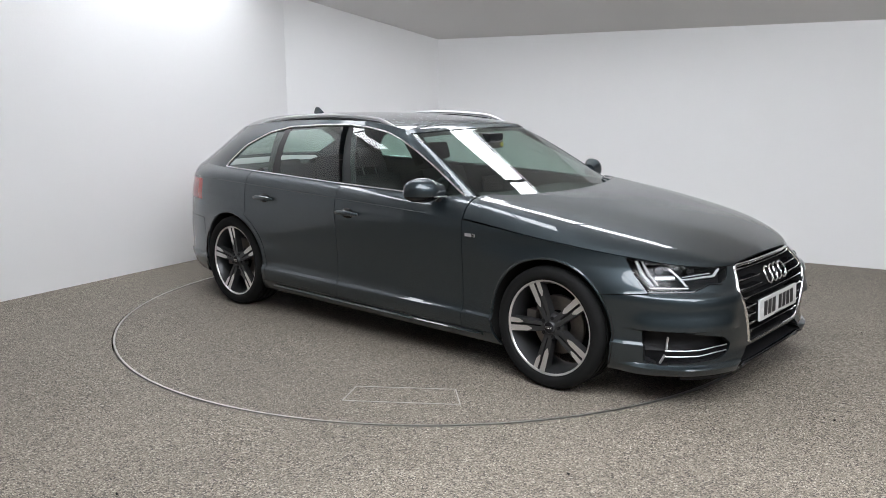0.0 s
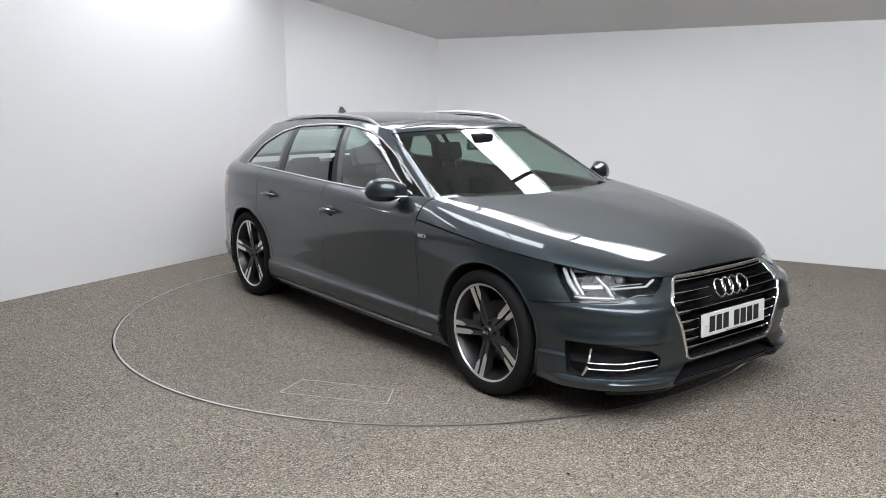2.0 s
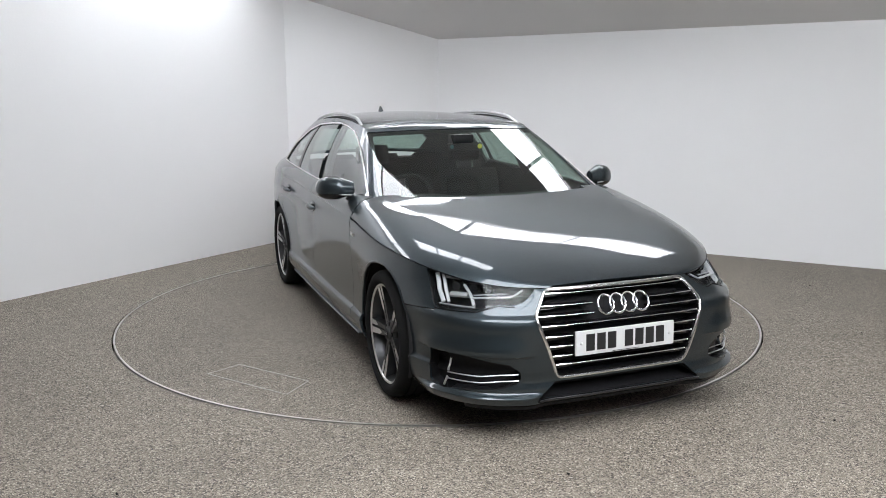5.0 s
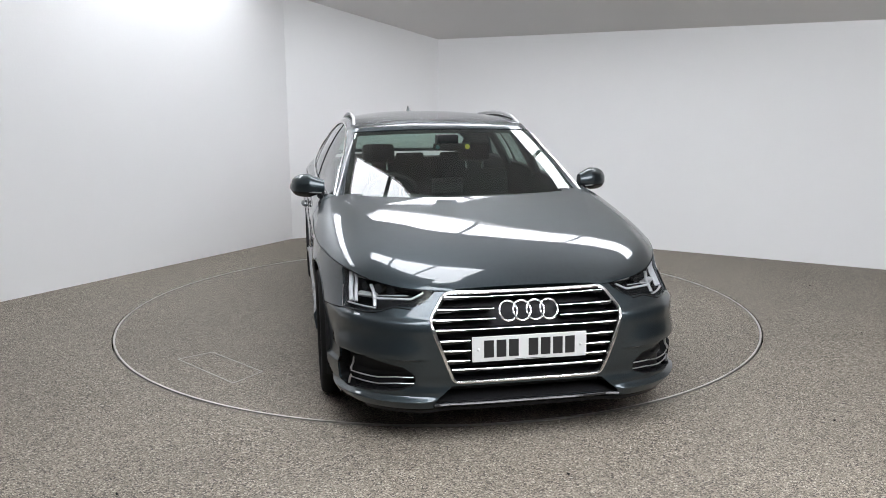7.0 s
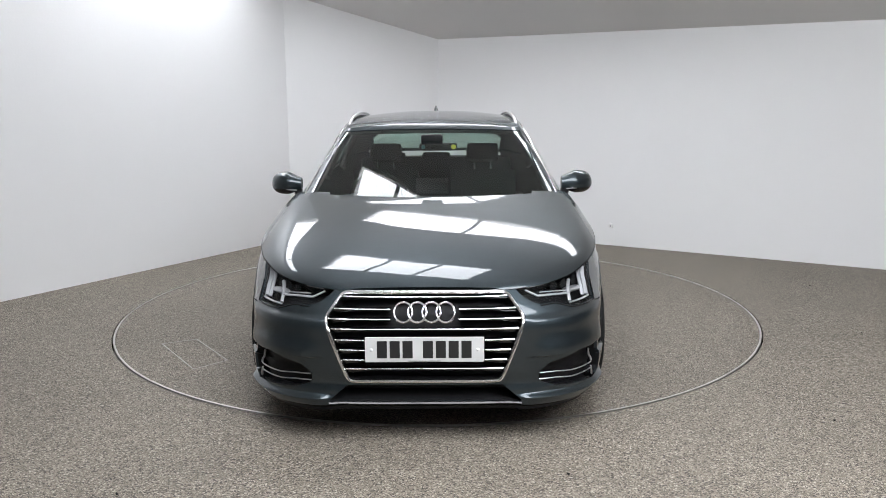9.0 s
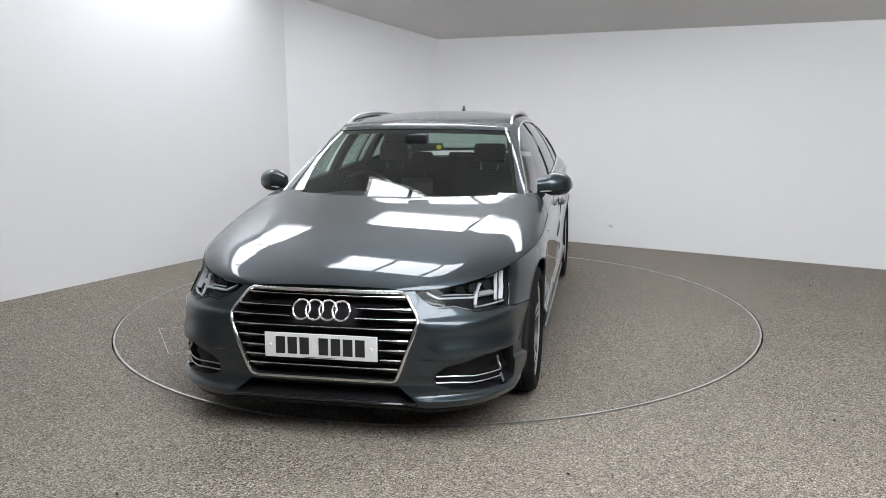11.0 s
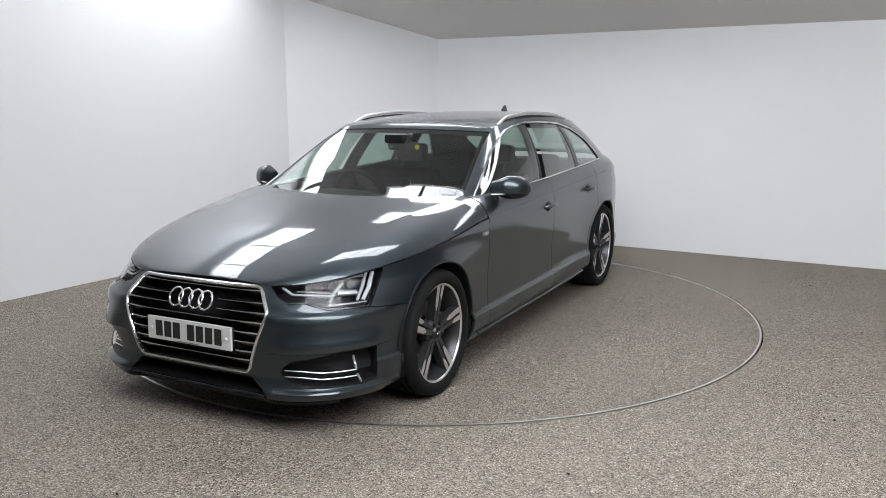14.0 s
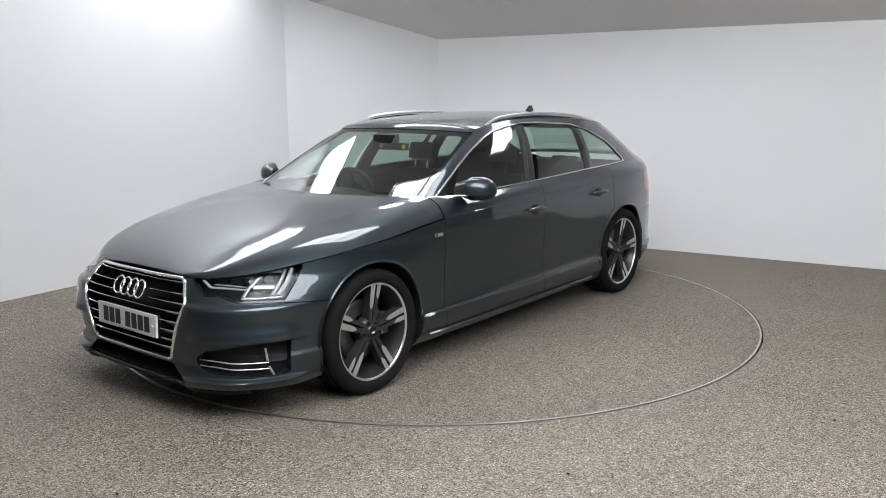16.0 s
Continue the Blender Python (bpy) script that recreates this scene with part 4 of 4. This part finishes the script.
def build_wheels(car):
    """One wheel in its own space: axis along y, face towards +y."""
    def lathe(profile, n, name, material, parent):
        V = [(r * math.cos(2 * math.pi * k / n), y, r * math.sin(2 * math.pi * k / n)) for k in range(n) for r, y in profile]
        m = len(profile)
        F = [(k * m + j, k * m + j + 1, ((k + 1) % n) * m + j + 1, ((k + 1) % n) * m + j) for k in range(n) for j in range(m - 1)]
        return put(name, (np.array(V), F), material, parent, sharp=30)

    def make(ax, side, phase, track):
        root = new("wheel")
        root.parent = car
        root.matrix_basis = Matrix.Translation((ax, side * track, TYRE_R)) @ Matrix.Diagonal((1, side, 1, 1))
        tread = [(.262, -.120), (.30, -.126), (.318, -.118), (.327, -.100)]
        for y in (-.065, -.022, .022, .065):
            tread += [(.330, y - .012), (.330, y - .006), (.323, y - .005), (.323, y + .005), (.330, y + .006), (.330, y + .012)]
        tread += [(.327, .100), (.318, .116), (.308, .122), (.300, .1245), (.285, .1255), (.272, .122), (.262, .114), (.257, .106)]
        tyre = lathe(tread, 96, "tyre", RUBBER, root)
        rimo = lathe([(.243, -.11), (.232, -.08), (.225, -.02), (.228, .05), (.240, .085), (.247, .102)], 80, "rim", RIM_DARK, root)
        lathe([(.2465, .101), (.2500, .1065), (.2575, .1085), (.2605, .105)], 80, "rim_lip", RIM_CUT, rimo)
        # spokes: pairs of one broad and one slim arm
        for k in range(5):
            base = phase + 72 * k
            for o0, o1, wi, wo, wide in ((.014, .0235, .0115, .0172, True), (-.014, -.0215, .0090, .0140, False)):
                V = []
                steps = 8
                a = radians(base)
                c, sn = math.cos(a), math.sin(a)
                for i in range(steps + 1):
                    t = i / steps
                    r = .040 + .206 * t
                    w = wi + (wo - wi) * t
                    o = -side * (o0 + (o1 - o0) * t)
                    y1 = .085 + .015 * t ** 1.5
                    for dw, dy in ((o - w, y1), (o + w, y1), (o + w * 1.2, y1 - .045), (o - w * 1.2, y1 - .045)):
                        V.append((r * c - dw * sn, dy, r * sn + dw * c))
                F = []
                for i in range(steps):
                    F += [(4 * i + j, 4 * i + (j + 1) % 4, 4 * i + 4 + (j + 1) % 4, 4 * i + 4 + j) for j in range(4)]
                F += [(0, 1, 2, 3), (4 * steps + 3, 4 * steps + 2, 4 * steps + 1, 4 * steps)]
                spoke = put("spoke", (np.array(V), F), RIM_DARK, rimo, sharp=25)
                # machined face on the outer half, slanting to a point
                top = []
                lo = 3 if wide else 5
                for i in range(lo, steps + 1):
                    a4, b4 = np.array(V[4 * i]), np.array(V[4 * i + 1])
                    m = .96 if i > lo else .25
                    c4 = (a4 + b4) / 2 if wide else b4 * .7 + a4 * .3
                    top.append((c4 + (a4 - c4) * m + (0, .0015, 0), c4 + (b4 - c4) * m + (0, .0015, 0)))
                W = [p for pair in top for p in pair]
                put("machined_face", (np.array(W), [(2 * i, 2 * i + 1, 2 * i + 3, 2 * i + 2) for i in range(len(top) - 1)]), RIM_CUT, rimo, "bright machined spoke face")
        lathe([(.001, .098), (.030, .098), (.034, .094), (.036, .087), (.062, .083), (.072, .068), (.074, .03)], 40, "hub", RIM_DARK, rimo)
        lathe([(.001, .0995), (.026, .0995), (.0285, .0985)], 28, "centre_cap", BLACK, rimo)
        for k in range(4):
            put("cap_ring", tube([((k - 1.5) * .0095 + .0062 * math.cos(t), .100, .0062 * math.sin(t)) for t in np.linspace(0, 2 * math.pi, 16)[:-1]], .001, 5, True, up=[(0, 1, 0)] * 15), CHROME, rimo)
        for k in range(5):
            a = radians(phase + 36 + 72 * k)
            bm = bmesh.new()
            bmesh.ops.create_cone(bm, cap_ends=True, segments=12, radius1=.012, radius2=.010, depth=.02, matrix=Matrix.Translation((.052 * math.cos(a), .080, .052 * math.sin(a))) @ pose(0, 0, 0, -90, 0, 0))
            part("wheel_bolt", bm, BLACK, rimo, smooth=True)
        lathe([(.08, .012), (.155, .012), (.160, .008), (.160, -.012), (.08, -.012)], 48, "brake_disc", DISC, root)
        cal = box_bm((-.19, -.03, -.06), (-.125, .035, .06), .012)
        part("brake_caliper", cal, DISC, root)
        return root
    # spoke angles run from forward to up
    make(AXLE, -1, 40, .768)
    make(AXLE, 1, 180 - 83, .768)
    make(-AXLE, -1, 25, .766)
    make(-AXLE, 1, 180 - 80, .766)


def build_cabin(car):
    # dash
    V = []
    prof = [(.95, .84), (.93, .905), (.75, .918), (.50, .905), (.36, .885), (.30, .83), (.34, .70), (.45, .55)]
    rows = []
    for y in np.linspace(-.70, .70, 29):
        bump = .022 * math.exp(-((y + .36) / .2) ** 4)
        rows.append([(x - .05 * (y / .7) ** 2, y, z + bump * (1 if .28 < x < .55 else 0)) for x, z in prof])
    put("dashboard", grid(rows), DASH, car, sharp=50)
    scr = box_bm((.34, -.105, .90), (.355, .105, 1.005), .006)
    part("dash_screen", scr, GLOSS_BLACK, car)
    # steering wheel on the car's right
    m = Matrix.Translation((.24, -.36, .86)) @ pose(0, 0, 0, 0, -68, 0)
    ringp = [tuple(m @ Vector((.185 * math.cos(t), .185 * math.sin(t), 0))) for t in np.linspace(0, 2 * math.pi, 49)[:-1]]
    wheel = put("steering_wheel", tube(ringp, .016, 10, True), BLACK, car, "black leather steering wheel")
    bm = bmesh.new()
    bmesh.ops.create_uvsphere(bm, u_segments=16, v_segments=8, radius=1, matrix=m @ Matrix.Diagonal((.075, .085, .03, 1)))
    part("wheel_boss", bm, BLACK, wheel, smooth=True)
    for a in (0, 180, -90):
        c, s = math.cos(radians(a + 90)), math.sin(radians(a + 90))
        put("wheel_spoke", tube([tuple(m @ Vector((r * c, r * s, 0))) for r in (.05, .18)], .016, 6, flat=.6), BLACK, wheel)
    # seats
    def seat(x, y, w):
        base = box_bm((x - .05, y - w / 2, .36), (x + .47, y + w / 2, .52), .06)
        cushion = part("seat_cushion", base, FABRIC, car, smooth=True)
        mm = Matrix.Translation((x, y, .50)) @ pose(0, 0, 0, 0, -17, 0)
        back = part("seat_back", box_bm((-.13, -w / 2, -.04), (.0, w / 2, .53), .06, m=mm), FABRIC, car, smooth=True)
        rest = part("headrest", box_bm((-.105, -.120, .585), (-.005, .120, .725), .048, m=mm), FABRIC, back, smooth=True)
        for d in (-.06, .06):
            put("headrest_post", tube([tuple(mm @ Vector((-.055, d, z))) for z in (.50, .62)], .007, 6), CHROME, back)
    for y in (-.36, .36):
        seat(-.25, y, .50)
    bench = box_bm((-1.15, -.64, .36), (-.65, .64, .53), .06)
    part("rear_bench", bench, FABRIC, car, smooth=True)
    mm = Matrix.Translation((-1.14, 0, .50)) @ pose(0, 0, 0, 0, -20, 0)
    rb = part("rear_backrest", box_bm((-.13, -.64, 0), (0, .64, .56), .05, m=mm), FABRIC, car, smooth=True)
    for y in (-.38, 0, .38):
        part("headrest", box_bm((-.10, y - .12, .53), (-.01, y + .12, .60), .03, m=mm), FABRIC, rb, smooth=True)
    # inner trim: floor, door cards, headliner, load bay
    part("cabin_floor", box_bm((-2.1, -.74, .23), (.9, .74, .30)), SHELL, car)
    for s in (1, -1):
        put("door_card", grid([[(x, s * (side_y(min(x, .75), float(belt_z(x)) + .001) - .035 - .06 * (1 - t)), .30 + (float(belt_z(x)) - .012 - .30) * t) for x in np.linspace(.78, -2.1, 40)] for t in (0, .5, .9, 1)]), DASH, car)
    for s in (1, -1):
        for x, z1, lean in ((-.22, 1.335, -.16), (-1.03, 1.31, -.10)):
            line = [(x + lean * k / 6, s * (side_y(x + lean * k / 6, .99 + (z1 - .99) * k / 6) - .045), .96 + (z1 - .96) * k / 6) for k in range(7)]
            put("inner_pillar", tube(line, [.062 - .012 * k / 6 for k in range(7)], 10, flat=.5, up=[(0, 1, 0)] * 7), DASH, car)
    gp = green_path(.06)
    rows = [[tuple(np.array(roof_point(p, r)) * (1, 1, 1) - (0, 0, .035)) for p in gp] for r in (.96, .7, .4, 0)]
    head = weld(grid(rows))
    put("headliner", weld(head, flip(head)), DASH, car)
    part("load_floor", box_bm((-2.15, -.60, .60), (-1.35, .60, .66), .01), DASH, car)
    part("load_cover", box_bm((-2.15, -.62, .955), (-1.40, .62, .97), .005), BLACK, car)
    # mirror, camera housing, stickers
    bm = box_bm((.285, -.085, 1.178), (.315, .165, 1.228), .018)
    rv = part("rear_view_mirror", bm, BLACK, car, smooth=True)
    part("camera_housing", box_bm((.27, -.07, 1.225), (.385, .07, 1.285), .018), BLACK, car, smooth=True)
    for y, mt, r in ((.140, YELLOW, .016), (-.057, TEAL, .013)):
        bm = bmesh.new()
        bmesh.ops.create_cone(bm, cap_ends=True, segments=24, radius1=r, radius2=r, depth=.003, matrix=Matrix.Translation((.3165, y, 1.203)) @ pose(0, 0, 0, 0, 90, 0))
        part("sticker", bm, mt, rv)


car = build_car()


# ---- marks on the deck ----
def build_marks():
    c = [Vector(p) for p in ((.896, -1.733), (.796, -1.543), (1.231, -1.231), (1.393, -1.383))]
    for a, b in zip(c, c[1:] + c[:1]):
        d = (b - a).normalized()
        n = Vector((-d.y, d.x)) * .003
        bm = bmesh.new()
        q = [(p.x, p.y) for p in (a + n, b + n, b - n, a - n)]
        v, f = prism(q, -.01, .002)
        ob = mesh_object("hatch_edge", v, f, HATCH, turntable, "thin pale metal hatch edging")


build_marks()


def build_grit():
    """A few loose dark stones on the floor outside the turntable."""
    rnd = random.Random(5)
    bm = bmesh.new()
    spots = [(-1.25, -2.9), (2.35, 2.35), (1.62, 2.2), (0.55, -2.75), (2.75, -0.75), (-0.4, -3.2), (1.0, -3.0), (-2.6, -1.4), (1.9, -2.2), (3.0, 0.6)]
    for x, y in spots:
        r = rnd.uniform(.005, .009)
        bmesh.ops.create_icosphere(bm, subdivisions=1, radius=1, matrix=Matrix.Translation((x, y, r * .5)) @ pose(0, 0, 0, rnd.uniform(0, 90), rnd.uniform(0, 90), 0) @ Matrix.Diagonal((r, r * .7, r * .6, 1)))
    tagged(part("loose_grit", bm, GAP, None), "few loose dark grit stones lying on the floor", "grit", kind="stuff")


build_grit()
OFF = pose(0.176, -0.023, 0)


def motions():
    rows = [(t, pose(0, 0, 0, 0, 0, -41.65 - 5.425 * t)) for t in range(17)]
    walk(turntable, rows)
    walk(car, [(t, m @ OFF) for t, m in rows])


motions()
